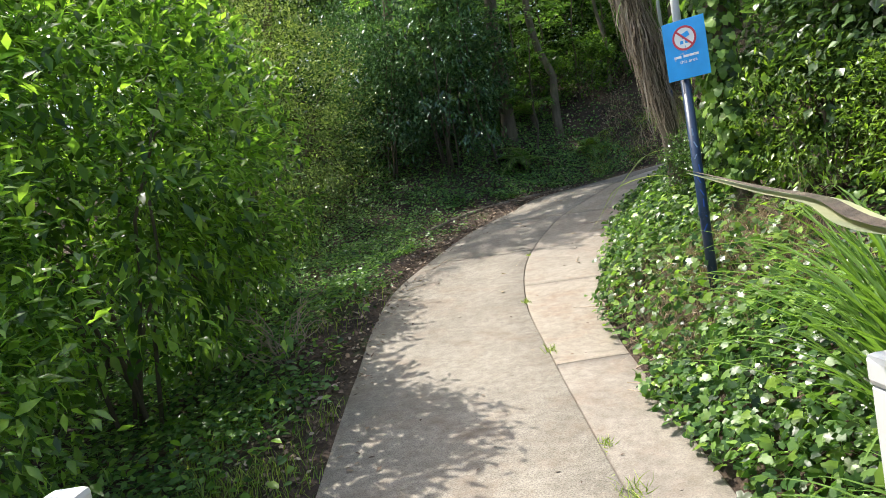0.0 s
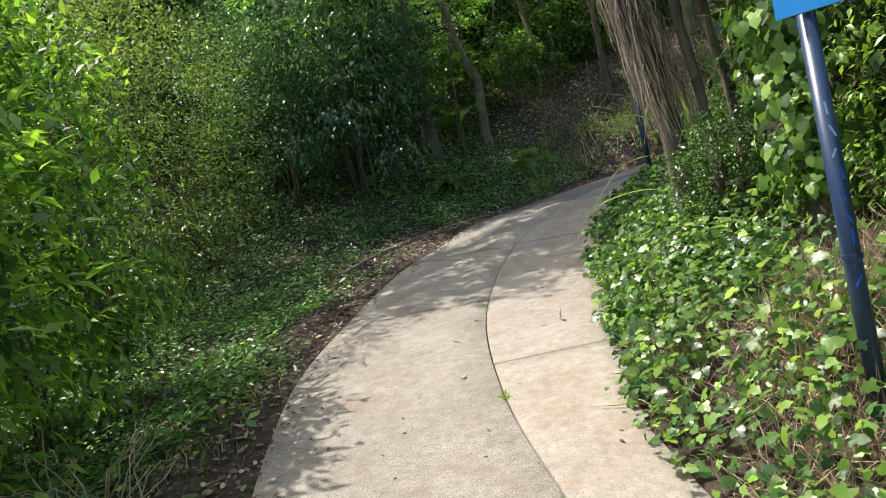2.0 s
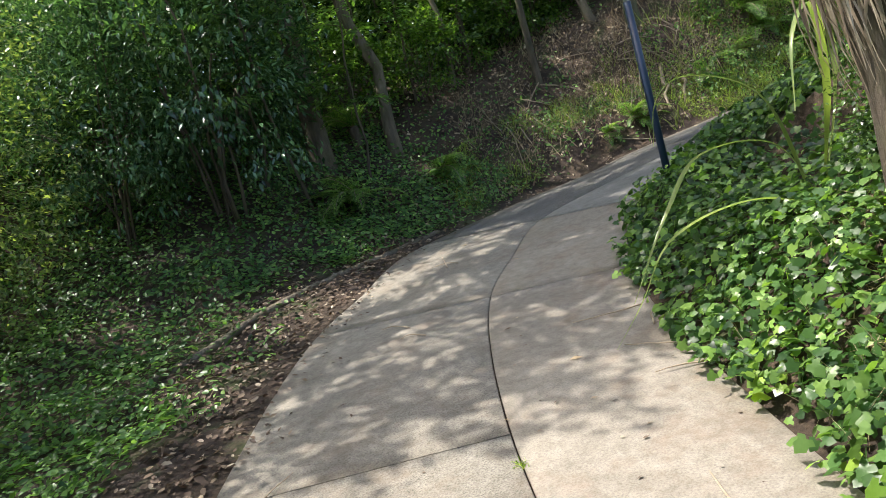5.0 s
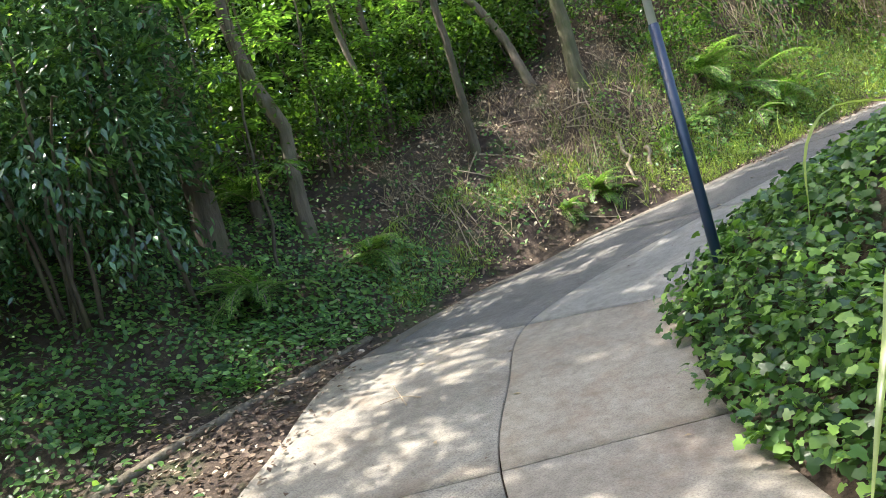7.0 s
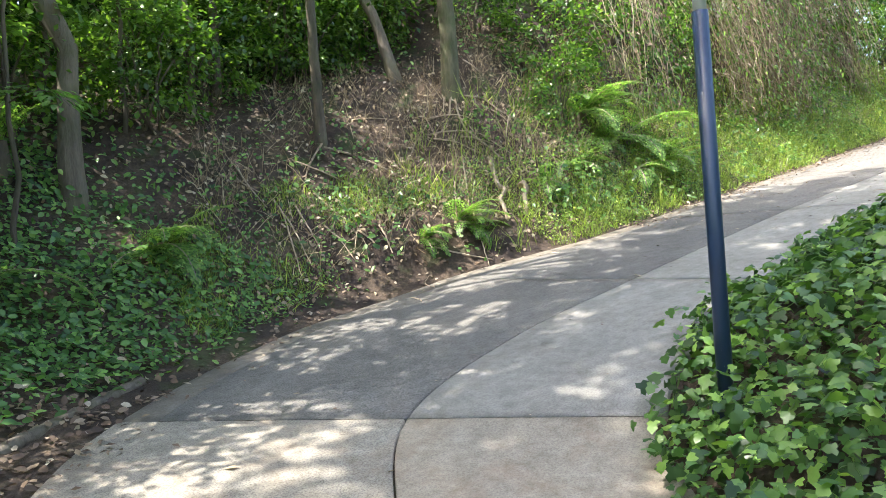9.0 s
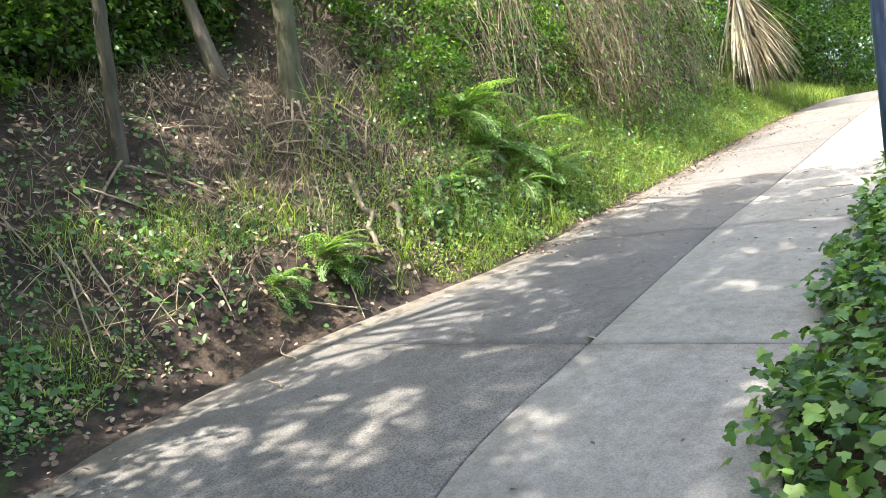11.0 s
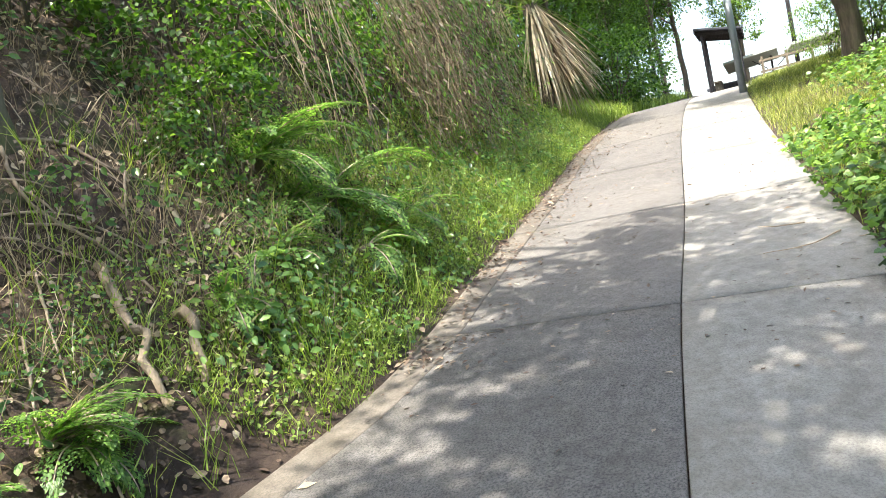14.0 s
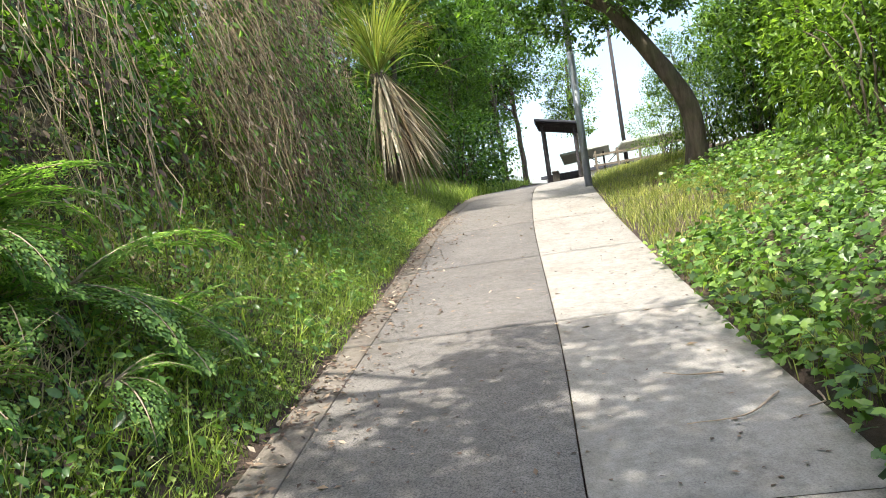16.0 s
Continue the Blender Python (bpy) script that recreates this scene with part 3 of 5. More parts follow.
SEAM_WAY = np.gradient(SEAM_LINE[:, :2], axis=0)
SEAM_WAY /= np.linalg.norm(SEAM_WAY, axis=1)[:, None]


def edge_across(line, side):
    """For each point of the seam, the edge point straight across from it."""
    out = []
    for p, w in zip(SEAM_LINE[:, :2], SEAM_WAY):
        d = line[:, :2] - p
        along, across = d @ w, (d[:, 1] * w[0] - d[:, 0] * w[1]) * side
        bad = (across < .2) | (across > 4)
        k = np.where(bad, 9, np.abs(along)).argmin()
        out.append(1.3 if bad[k] else across[k])
    return smooth_line(np.array(out), 4)


LEFT_WIDE, RIGHT_WIDE = edge_across(LEFT_LINE, 1), edge_across(RIGHT_LINE, -1)
NORMAL = np.stack([-SEAM_WAY[:, 1], SEAM_WAY[:, 0]], 1)


def slab(i0, i1, lo, hi, mat, parent, name="slab", drop=0.0):
    """A piece of paving between two joints; lo and hi are its reach across (left plus)."""
    i = np.arange(i0, i1 + 1)
    lo, hi = np.broadcast_to(lo, len(SEAM_LINE))[i], np.broadcast_to(hi, len(SEAM_LINE))[i]
    wave = .012 * np.sin(i * 1.9) + .01 * np.sin(i * .73 + 2)
    lo, hi = lo + .004, hi - .004
    cols = [(0, -.11), (0, -.006), (.006, -.001), (None, 0), (None, 0), (None, 0), (-.006, -.001), (1, -.006), (1, -.11)]
    fr = [0, 0, 0, .25, .5, .75, 1, 1, 1]
    p, w = SEAM_LINE[i].copy(), SEAM_WAY[i]
    p[0, :2] += w[0] * .004
    p[-1, :2] -= w[-1] * .004
    rows = []
    for f, (inset, dz) in zip(fr, cols):
        o = lo + (hi - lo) * f + (inset if inset in (.006, -.006) else 0)
        rows.append(np.column_stack([p[:, 0] + NORMAL[i, 0] * o, p[:, 1] + NORMAL[i, 1] * o, p[:, 2] + dz - drop]))
    v = np.stack(rows, 1)
    n, k = v.shape[:2]
    top = v.copy()
    a, b = np.meshgrid(np.arange(n - 1), np.arange(k - 1), indexing="ij")
    q = np.stack([a * k + b, (a + 1) * k + b, (a + 1) * k + b + 1, a * k + b + 1], -1).reshape(-1, 4)
    v = top.reshape(-1, 3)
    ends = []
    for r, flip in ((0, 1), (n - 1, -1)):
        low = top[r].copy()
        low[:, 2] -= .11
        s = len(v)
        v = np.vstack([v, low])
        for c in range(k - 1):
            ends.append([r * k + c, r * k + c + 1, s + c + 1, s + c][::flip])
    me = mesh_of(name, v, [q[:, ::-1], np.array(ends)], mat, smooth=False)
    return linked(name, me, parent)


path = tagged(thing("path"), "cracked concrete footpath climbing round a bend", "path", kind="structure")


def seam_index(x, y):
    return int(((SEAM_LINE[:, 0] - x) ** 2 + (SEAM_LINE[:, 1] - y) ** 2).argmin())


LEFT_JOINTS = [seam_index(*p) for p in [(.8, -30), (.8, -14), (.75, -5), (.72, 1.0), (1.05, 9.1), (1.86, 11.2), (3.1, 12.75), (5.47, 13), (8, 12.9), (10.7, 12.73), (13.6, 12.57), (16.8, 12.4), (20, 12.15), (24, 11.7), (33, 9.5), (45, 4.5), (60, -2)]]
RIGHT_JOINTS = [seam_index(*p) for p in [(.8, -30), (.8, -14), (.75, -5), (.72, 1.0), (.65, 5.3), (.72, 7.45), (1.86, 11.2), (3.1, 12.75), (5.47, 13), (8, 12.9), (10.7, 12.73), (13.6, 12.57), (16.8, 12.4), (20, 12.15), (24, 11.7), (33, 9.5), (45, 4.5), (60, -2)]]
for a, b in zip(LEFT_JOINTS[:-1], LEFT_JOINTS[1:]):
    late = SEAM_LINE[(a + b) // 2, 0] > 3.3
    edged = late
    strip = LEFT_WIDE - .24 if edged else LEFT_WIDE
    slab(a, b, 0, strip, AGGREGATE if late else CONCRETE_WARM, path)
    if edged:
        slab(a, b, LEFT_WIDE - .24, LEFT_WIDE, EDGE_CONCRETE, path, "edge_strip", .004)
for a, b in zip(RIGHT_JOINTS[:-1], RIGHT_JOINTS[1:]):
    late = SEAM_LINE[(a + b) // 2, 0] > 4
    slab(a, b, -RIGHT_WIDE, 0, CONCRETE_GREY if late else CONCRETE_SMOOTH, path)

# ---------------------------------------------------------------- poles and sign
def rod(bm, r, z0, z1, seg=20, r2=None):
    bmesh.ops.create_cone(bm, cap_ends=True, segments=seg, radius1=r, radius2=r if r2 is None else r2, depth=z1 - z0, matrix=pose(0, 0, (z0 + z1) / 2))
    return bm


def box(bm, sx, sy, sz, at=(0, 0, 0), rx=0, ry=0, rz=0, bevel=0.0):
    g = bmesh.ops.create_cube(bm, size=1, matrix=pose(*at, rx, ry, rz) @ Matrix.Diagonal((sx, sy, sz, 1)))
    if bevel:
        edges = list({e for v in g["verts"] for e in v.link_edges})
        bmesh.ops.bevel(bm, geom=edges, offset=bevel, segments=2, affect="EDGES", profile=.5)
    return bm


def pole(name, x, y, r, blue, top, label, sleeve=.006):
    """A steel pole with its lower part painted navy."""
    z = ground_at(x, y) - .05
    p = thing(name, (x, y, z), label, "pole")
    part("lower_pole", rod(bmesh.new(), r, -.2, blue - z), POLE_BLUE, p, "navy blue paint, chipped and scratched", True)
    part("upper_pole", rod(bmesh.new(), r - sleeve, blue - z, top - z), POLE_WHITE, p, "white paint, weathered", True)
    part("cap", rod(bmesh.new(), r - sleeve + .004, top - z, top - z + .03, r2=r * .6), POLE_WHITE, p)
    return p


post = pole("sign_post", 1.838, 5.205, .035, 2.19, 3.3, "navy and white steel sign post scrawled with graffiti")
part("weld_collar", rod(bmesh.new(), .041, 1.39 - .75, 1.41 - .75), POLE_BLUE, post)
for i in range(9):  # scrawl on the side that faces the path
    bm = bmesh.new()
    h = .55 + i * .085 + rng.uniform(-.01, .01)
    box(bm, .008, .002, .035 + .03 * rng.random(), (rng.uniform(-.008, .008), -.0352, h), 0, rng.uniform(-35, 35), 0)
    part("scrawl", bm, SCRIBBLE if i > 5 else SCRIBBLE_BLUE, post).rotation_euler = (0, 0, radians(-12))
lamp_post = pole("pole", 3.81, 11.52, .033, 3.29, 6.2, "tall navy and white steel pole standing in ivy")
part("base_flange", rod(bmesh.new(), .07, .0, .05), POLE_BLUE, lamp_post)
far_pole = pole("pole", 21.4, 10.83, .08, 7.4, 11.5, "tall weathered steel pole beside the crest", .012)
for o in far_pole.children:
    o.data.materials[0] = POLE_STEEL

sign = thing("sign", (1.848, 5.138, 2.393), "blue notice with a red prohibition ring, scuffed", "sign", rz=-40)
bm = bmesh.new()
box(bm, .30, .004, .405, bevel=.0018)
part("plate", bm, SIGN_BLUE, sign)
for z in (-.12, .12):
    part("bracket", box(bmesh.new(), .09, .03, .03, (0, .018, z), bevel=.003), POLE_STEEL, sign)
part("disc", rod(bmesh.new(), .085, 0, .0015, 40), SIGN_WHITE, sign).matrix_local = pose(0, -.0022, .075, 90)
bm = bmesh.new()
outer = [bm.verts.new((.085 * math.cos(a), -.0045, .085 * math.sin(a))) for a in np.linspace(0, 2 * np.pi, 40, endpoint=False)]
inner = [bm.verts.new((.070 * math.cos(a), -.0045, .070 * math.sin(a))) for a in np.linspace(0, 2 * np.pi, 40, endpoint=False)]
for i in range(40):
    bm.faces.new((outer[i], outer[(i + 1) % 40], inner[(i + 1) % 40], inner[i]))
part("ring", bm, SIGN_RED, sign).location = (0, 0, .075)
part("slash", box(bmesh.new(), .145, .001, .014, (0, -.0052, .075), 0, 45), SIGN_RED, sign)
part("symbol", box(bmesh.new(), .055, .001, .035, (.008, -.0040, .095), 0, -18, 0), SIGN_BLUE, sign)
for dx in (-.022, .014):
    part("symbol", box(bmesh.new(), .022, .001, .022, (dx, -.0040, .048)), SIGN_BLUE, sign)
for x0, w in ((-.075, .05), (-.015, .04), (.04, .065)):
    part("lettering", box(bmesh.new(), w, .001, .016, (x0 + .012, -.0028, -.048)), SIGN_WHITE, sign)
words = bpy.data.curves.new("words", "FONT")
words.body, words.size, words.align_x, words.extrude = "this area", .036, "CENTER", .0006
text = new("lettering", words)
text.data.materials.append(SIGN_WHITE)
dg = bpy.context.evaluated_depsgraph_get()
flat = bpy.data.meshes.new_from_object(text.evaluated_get(dg))
bpy.data.objects.remove(text)
linked("lettering", flat, sign).matrix_local = pose(.01, -.0030, -.095, 90)
for i in range(7):
    part("scribble", box(bmesh.new(), .004 + .05 * rng.random(), .0008, .006, (rng.uniform(-.08, .1), -.0036, rng.uniform(-.08, .0)), 0, rng.uniform(0, 180)), SCRIBBLE, sign)


def white_post(x, y, top):
    z = ground_at(x, y)
    p = thing("bollard", (x, y, z), "white painted timber bollard with a chamfered top", "bollard", "bollards at the path entrance")
    h = top - z
    part("post", box(bmesh.new(), .10, .10, h - .09 + .3, (0, 0, (h - .09 - .3) / 2), bevel=.008), POLE_WHITE, p)
    part("cap", box(bmesh.new(), .115, .115, .09, (0, 0, h - .045), bevel=.02), POLE_WHITE, p)
    return p


white_post(1.10, 1.87, .975)
white_post(-1.12, 1.92, .93)

# ---------------------------------------------------------------- woods behind
def woods_fill(n, area, keep, height, radius, per, leaf, mat, label):
    """Dense undergrowth over the slopes behind the first rows of plants."""
    x, y = rng.uniform(area[0], area[1], n), rng.uniform(area[2], area[3], n)
    z, d, s = land(x, y)
    ok = keep(x, y, d, s)
    x, y, z, d = x[ok], y[ok], z[ok], d[ok]
    cs = np.stack([x, y, z + rng.random(len(x)) ** .85 * height(x, d)], 1)
    me = clumps(cs, radius, per, leaf, mat, "card", "undergrowth", .3, .9, outward=(6, 8, 2))
    tagged(new("undergrowth", me), label, "undergrowth", kind="stuff")


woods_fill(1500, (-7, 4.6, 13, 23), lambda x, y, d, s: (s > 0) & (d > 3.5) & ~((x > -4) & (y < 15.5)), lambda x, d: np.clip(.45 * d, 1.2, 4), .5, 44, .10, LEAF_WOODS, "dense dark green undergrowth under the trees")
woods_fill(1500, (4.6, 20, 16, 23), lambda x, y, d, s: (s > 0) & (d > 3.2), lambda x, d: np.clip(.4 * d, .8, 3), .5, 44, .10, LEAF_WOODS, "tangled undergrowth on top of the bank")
# rear wall of leaves, its shade carried by the darkened leaf colour
woods_fill(2600, (-14, 17, 21.5, 28), lambda x, y, d, s: (s > 0) & (d > 4), lambda x, d: np.where(x < 3, np.clip(1.3 * d, 4, 11), np.clip(.8 * d, 2.5, 6)), .9, 56, .19, LEAF_DEEP_SHADE, "tall shade-darkened undergrowth closing off the woods")
woods_fill(800, (11.5, 25, 1.5, 8.2), lambda x, y, d, s: (s < 0) & (d > 3.2), lambda x, d: np.clip(.75 * d, 1.5, 5.5), .55, 40, .12, LEAF_TREE, "sunlit tangled thicket behind the verge")
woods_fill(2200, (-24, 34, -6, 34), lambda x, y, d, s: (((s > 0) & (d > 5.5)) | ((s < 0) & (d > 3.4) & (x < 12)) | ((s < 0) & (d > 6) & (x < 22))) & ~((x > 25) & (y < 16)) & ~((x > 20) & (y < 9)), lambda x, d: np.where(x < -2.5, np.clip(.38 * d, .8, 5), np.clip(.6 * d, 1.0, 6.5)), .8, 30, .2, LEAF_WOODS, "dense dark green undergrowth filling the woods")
oak = tree("tall broadleaf tree with a dense dark crown", 9, (.3, -.4), .14, (2.7, 2.7, 2.9), .20, 200, 42, LEAF_TREE, BARK, crown_low=.38, radius=.62, limbs=8)
stand(oak, -7.5, 19.5)
wood_tree = tree("slender woodland tree with a leafy crown", 8, (-.3, .2), .09, (1.9, 1.9, 3.0), .15, 150, 55, LEAF_TREE, BARK_PALE, crown_low=.2, radius=.55, limbs=7)
stand(wood_tree, -1.5, 21.5)
for i, (x, y, sc) in enumerate([(-9, 13, 1), (-9, 7, 1), (-4.5, 24, 1.1), (1.0, 24.5, 1.0), (6, 25, 1.0), (11.5, 24.5, 1.0), (17, 23.5, 1.0), (23, 21.5, .9), (27, 15.4, 1.05), (24, 17.4, 1.0), (31.5, 14.8, 1.1), (37, 13.8, 1.1), (42.5, 11.8, 1.1), (46, 10.6, 1.2)]):
    again(oak, x, y, 40 * i, sc)
for i, (x, y, sc) in enumerate([(2.8, 21.5, .9), (7.5, 21.5, .9), (12.5, 21.8, .9), (16.5, 21.8, .9), (5.8, 6.0, .7), (8.2, 6.8, .7), (5.4, 3.1, .7), (4.9, -.5, .7), (22, 17.6, .8), (26.5, 16.4, .8), (30.5, 15.2, .8)]):
    again(wood_tree, x, y, 67 * i + 20, sc)

# ---------------------------------------------------------------- trees on the bank, with their trunks in view, and two added for shade
def bank_tree(x, y, label, line, girth, bark, crown_at, crown, count, per=55, leaf=.11, mat=LEAF_TREE, kind="small", limbs=6, radius=.5, taper=.55):
    """A tree whose trunk follows a given line above its base."""
    z = ground_at(x, y)
    root = thing("tree", (x, y, z), label, "tree")
    pts = spline([(a, b, c) for a, b, c in line], .25)
    pts = pts + rng.normal(size=pts.shape) * .008
    r = np.linspace(girth, girth * taper, len(pts))
    r[:3] *= np.array([1.45, 1.22, 1.08])
    linked("trunk", tubes_mesh("trunk", [(pts, r, 12, .035)], bark), root)
    cs = ellipsoid_points(count, crown, .3, -.95) + np.array(crown_at)
    for i in range(limbs):
        k = rng.integers(len(pts) // 2, len(pts))
        linked("limb", tubes_mesh("limb", [(curve_line(pts[k], cs[rng.integers(len(cs))], (0, 0, .25), 7, .05), np.linspace(r[k] * .6, .012, 7), 6, .06)], bark), root)
    linked("crown", clumps(cs, radius * rng.uniform(.6, 1.4, len(cs)), per, leaf, mat, kind, "crown", .4, .6, outward=np.array(crown_at) - np.array([0, 0, 1.5])), root)
    return root


bank_tree(1.75, 16.5, "stout dark-barked tree rising from ferns", [(0, 0, -.3), (.02, 0, 1), (.0, .05, 2.5), (.1, 0, 5), (0, 0, 7.5)], .17, BARK, (.1, -1.7, 6.6), (2.4, 2.1, 1.5), 260, 46, .12, radius=.27)
bank_tree(2.92, 16.7, "crooked pale-barked tree on the bank", [(0, 0, -.3), (-.02, 0, .6), (.02, 0, 1.3), (-.2, .05, 1.9), (-.32, .05, 3), (-.1, 0, 5.5), (0, 0, 7.5)], .095, BARK_PALE, (.3, -2.2, 7.2), (2.1, 2.0, 1.3), 175, 46, .12, radius=.27)
bank_tree(5.64, 17.04, "thin grey tree on the bare bank", [(0, 0, -.3), (0, 0, 1), (-.02, 0, 2.2), (-.1, .1, 4), (0, 0, 6.5)], .062, BARK, (-.9, -2.5, 6.4), (2.2, 2.0, 1.2), 165, 46, .12, radius=.27)
bank_tree(7.5, 16.78, "straight mossy tree trunk on the bank", [(0, 0, -.3), (0, 0, 1), (-.02, 0, 2.2), (0, 0, 4), (0, .1, 6.5)], .115, BARK_MOSSY, (-1.7, -2.4, 5.6), (2.2, 2.0, 1.0), 155, 46, .12, radius=.27)
bank_tree(6.9, 17.6, "leaning grey tree behind a mossy trunk", [(.2, -.3, -.3), (.05, 0, .8), (-.3, .3, 1.8), (-.7, .6, 3.2), (-.9, .8, 5)], .075, BARK_PALE, (-1.2, .6, 5.4), (1.3, 1.3, 1.0), 24)
bank_tree(5.0, 18.2, "slender brown tree in the undergrowth", [(0, 0, -.3), (.04, 0, 1), (0, 0, 2.2), (.1, 0, 5)], .06, BARK, (0, 0, 5.6), (1.3, 1.3, 1.1), 24)
bank_tree(4.4, 17.7, "slender brown tree with twisted stem", [(0, 0, -.3), (.1, 0, 1), (-.05, .1, 2.2), (.1, 0, 5)], .05, BARK_PALE, (0, -.2, 5.6), (1.3, 1.3, 1.1), 24)
# added tree: its unseen crown shades the path in the bend
bank_tree(-.6, 17.3, "tall added shade tree leaning out over the bend", [(0, 0, -.3), (.05, -.1, 1), (.1, -.3, 3), (.3, -.9, 5), (.4, -1.6, 6.6)], .13, BARK, (1.1, -3.6, 6.3), (2.8, 2.2, 1.3), 270, 46, .12, radius=.27)
# added tree, crown out of view, there to dapple the path below
bank_tree(-3.3, 15.2, "tall added shade tree behind the olive shrubs, leaning to the path", [(0, 0, -.3), (.1, -.2, 1.5), (.4, -.7, 3.2), (1.0, -1.5, 4.8), (1.6, -2.1, 5.8)], .12, BARK, (2.0, -2.55, 5.9), (2.2, 1.75, .9), 205, 46, .12, radius=.27)
bank_tree(19.0, 9.2, "old forked tree leaning over the path", [(0, 0, -.3), (-.12, -.02, .9), (-.25, .25, 1.6), (-.3, .75, 2.4), (-.35, 1.3, 3.2), (-.3, 1.9, 4.6)], .2, BARK, (.1, 1.3, 4.2), (2.9, 2.8, 1.6), 380, 60, leaf=.12, radius=.32, kind="small", limbs=9, taper=.5)
bank_tree(17.0, 7.6, "dark leaning tree in the thicket", [(0, 0, -.3), (-.2, .1, 1), (.2, .3, 2.4), (.3, .2, 4.6)], .14, BARK, (.2, .4, 4.6), (2.8, 2.6, 2.0), 300, 55, .12, radius=.34)

# ---------------------------------------------------------------- saplings in the wood
def sapling(height, sprays, label, mat, leaf=.085):
    """A thin whip of a tree with level, drooping sprays of paired leaves."""
    root = thing("sapling", (0, 0, 0), label, "sapling")
    stem = curve_line((0, 0, -.2), (rng.normal() * .25, rng.normal() * .2, height), (rng.normal() * .1, rng.normal() * .1, 0), 10, .02)
    linked("trunk", tubes_mesh("trunk", [(stem, np.linspace(.026, .008, 10), 7, .05)], BARK), root)
    for i in range(sprays):
        h = height * rng.uniform(.3, 1.0)
        at = np.array([np.interp(h, stem[:, 2], stem[:, k]) for k in (0, 1)] + [h])
        line = arch(at, 137.5 * i + rng.uniform(-20, 20), rng.uniform(5, 40), rng.uniform(.6, 1.15), rng.uniform(30, 75), 14)
        limb = linked("branch", tubes_mesh("branch", [(line, np.linspace(.008, .002, 14), 4, .03)], BARK), root)
        n = 90
        k = rng.uniform(2, 12.9, n)
        pos = np.stack([np.interp(k, np.arange(14), line[:, c]) for c in range(3)], 1)
        way = np.gradient(line, axis=0)[k.astype(int)]
        way /= np.linalg.norm(way, axis=1)[:, None]
        side = np.cross(way, (0, 0, 1.0)) * rng.choice([-1, 1], n)[:, None]
        pos = pos + side * rng.uniform(0, .22, n)[:, None] + rng.normal(size=(n, 3)) * .02
        linked("leaves", scatter_mesh("leaves", "broad", pos, side * .8 + way * .6 + np.array([0, 0, -.25]) + unit(n) * .25, np.array([0, 0, 1.0]) + unit(n) * .35, leaf * rng.uniform(.6, 1.25, n), mat), limb)
    return root


whip = sapling(3.6, 13, "thin woodland sapling with drooping sprays of leaves", LEAF_UNDER)
stand(whip, .9, 15.8)
whip_tall = sapling(5.0, 17, "tall thin woodland sapling with level leaf sprays", LEAF_UNDER, .095)
stand(whip_tall, 1.35, 15.55)
for i, (x, y, sc) in enumerate([(2.3, 16.1, .9), (3.6, 17.4, 1.0), (4.6, 18.0, 1.0), (-.5, 16.2, 1.1), (3.0, 17.6, 1.1), (6.2, 18.6, 1.0)]):
    again(whip, x, y, 77 * i + 30, sc)
for i, (x, y, sc) in enumerate([(2.5, 17.3, 1.0), (.2, 16.9, 1.0), (8.4, 18.4, .9)]):
    again(whip_tall, x, y, 101 * i + 10, sc)

# ---------------------------------------------------------------- shrubs
bush = shrub("broad-leaved bush with bright young leaves, arching to the path", (1.25, 1.5, 4.1), .13, 300, 32, LEAF_BUSH, "lance", radius=.34)
stand(bush, -2.45, 5.4)
again(bush, -2.55, 2.7, 130, .72)
again(bush, -2.55, 8.3, 220, .85)
again(bush, -3.6, 4.2, 60, 1.05)
again(bush, -3.6, 7.2, 300, 1.1)
fine = shrub("tall fine-leaved olive green shrub with many stems", (1.75, 1.75, 6.2), .07, 420, 40, LEAF_FINE, "small", radius=.4, stems=14)
stand(fine, -2.75, 13.6, 0, 1.0, 0, .72)
again(fine, -2.7, 10.5, 90, .82)
again(fine, -4.3, 13.8, 200, .95)
gloss = shrub("glossy dark green shrub shining in the shade", (1.25, 1.1, 3.6), .10, 310, 30, LEAF_GLOSS, "lance", radius=.32)
stand(gloss, .35, 15.25, 0, 1.15)
again(gloss, -1.7, 16.9, 80, .85)
again(gloss, -.9, 15.2, 140, .85)
again(gloss, .95, 16.35, 200, .9)
again(gloss, 1.0, 18.6, 170, 1.0)
again(gloss, -.6, 18.8, 250, 1.05)
understory = shrub("light green understory shrub", (1.0, 1.0, 1.7), .095, 90, 24, LEAF_TREE, "card", radius=.3)
for i, (x, y, sc) in enumerate([(2.6, 17.3, .85), (3.9, 17.5, .75), (4.7, 18.0, .8), (9.3, 16.6, .8), (10.6, 16.8, .9), (12.2, 16.6, .9), (13.8, 16.3, .9), (15.4, 16.2, .9), (4.2, 18.2, .6), (8.6, 17.4, .7), (2.3, 17.8, .7), (6.0, 18.6, .9), (7.4, 18.4, .9), (4.3, 19.4, 1.4), (6.6, 19.7, 1.4), (8.8, 18.9, 1.1), (17.3, 16.2, 1.0), (19.2, 16.3, 1.1), (21.8, 15.8, .9), (23.5, 15.5, 1.1), (20.5, 17.6, 1.3), (25.5, 15.2, 1.4), (28, 14.8, 1.5), (30.5, 14.2, 1.4), (26.8, 16, 1.8), (23.8, 16.6, 1.8), (29, 16.2, 2.0), (32.5, 14.6, 1.5), (8.6, 15.9, .55), (11.6, 16.1, .6)]):
    o = again(understory, x, y, 50 * i, sc)
stand(understory, 6.4, 18.2, 0, .8)
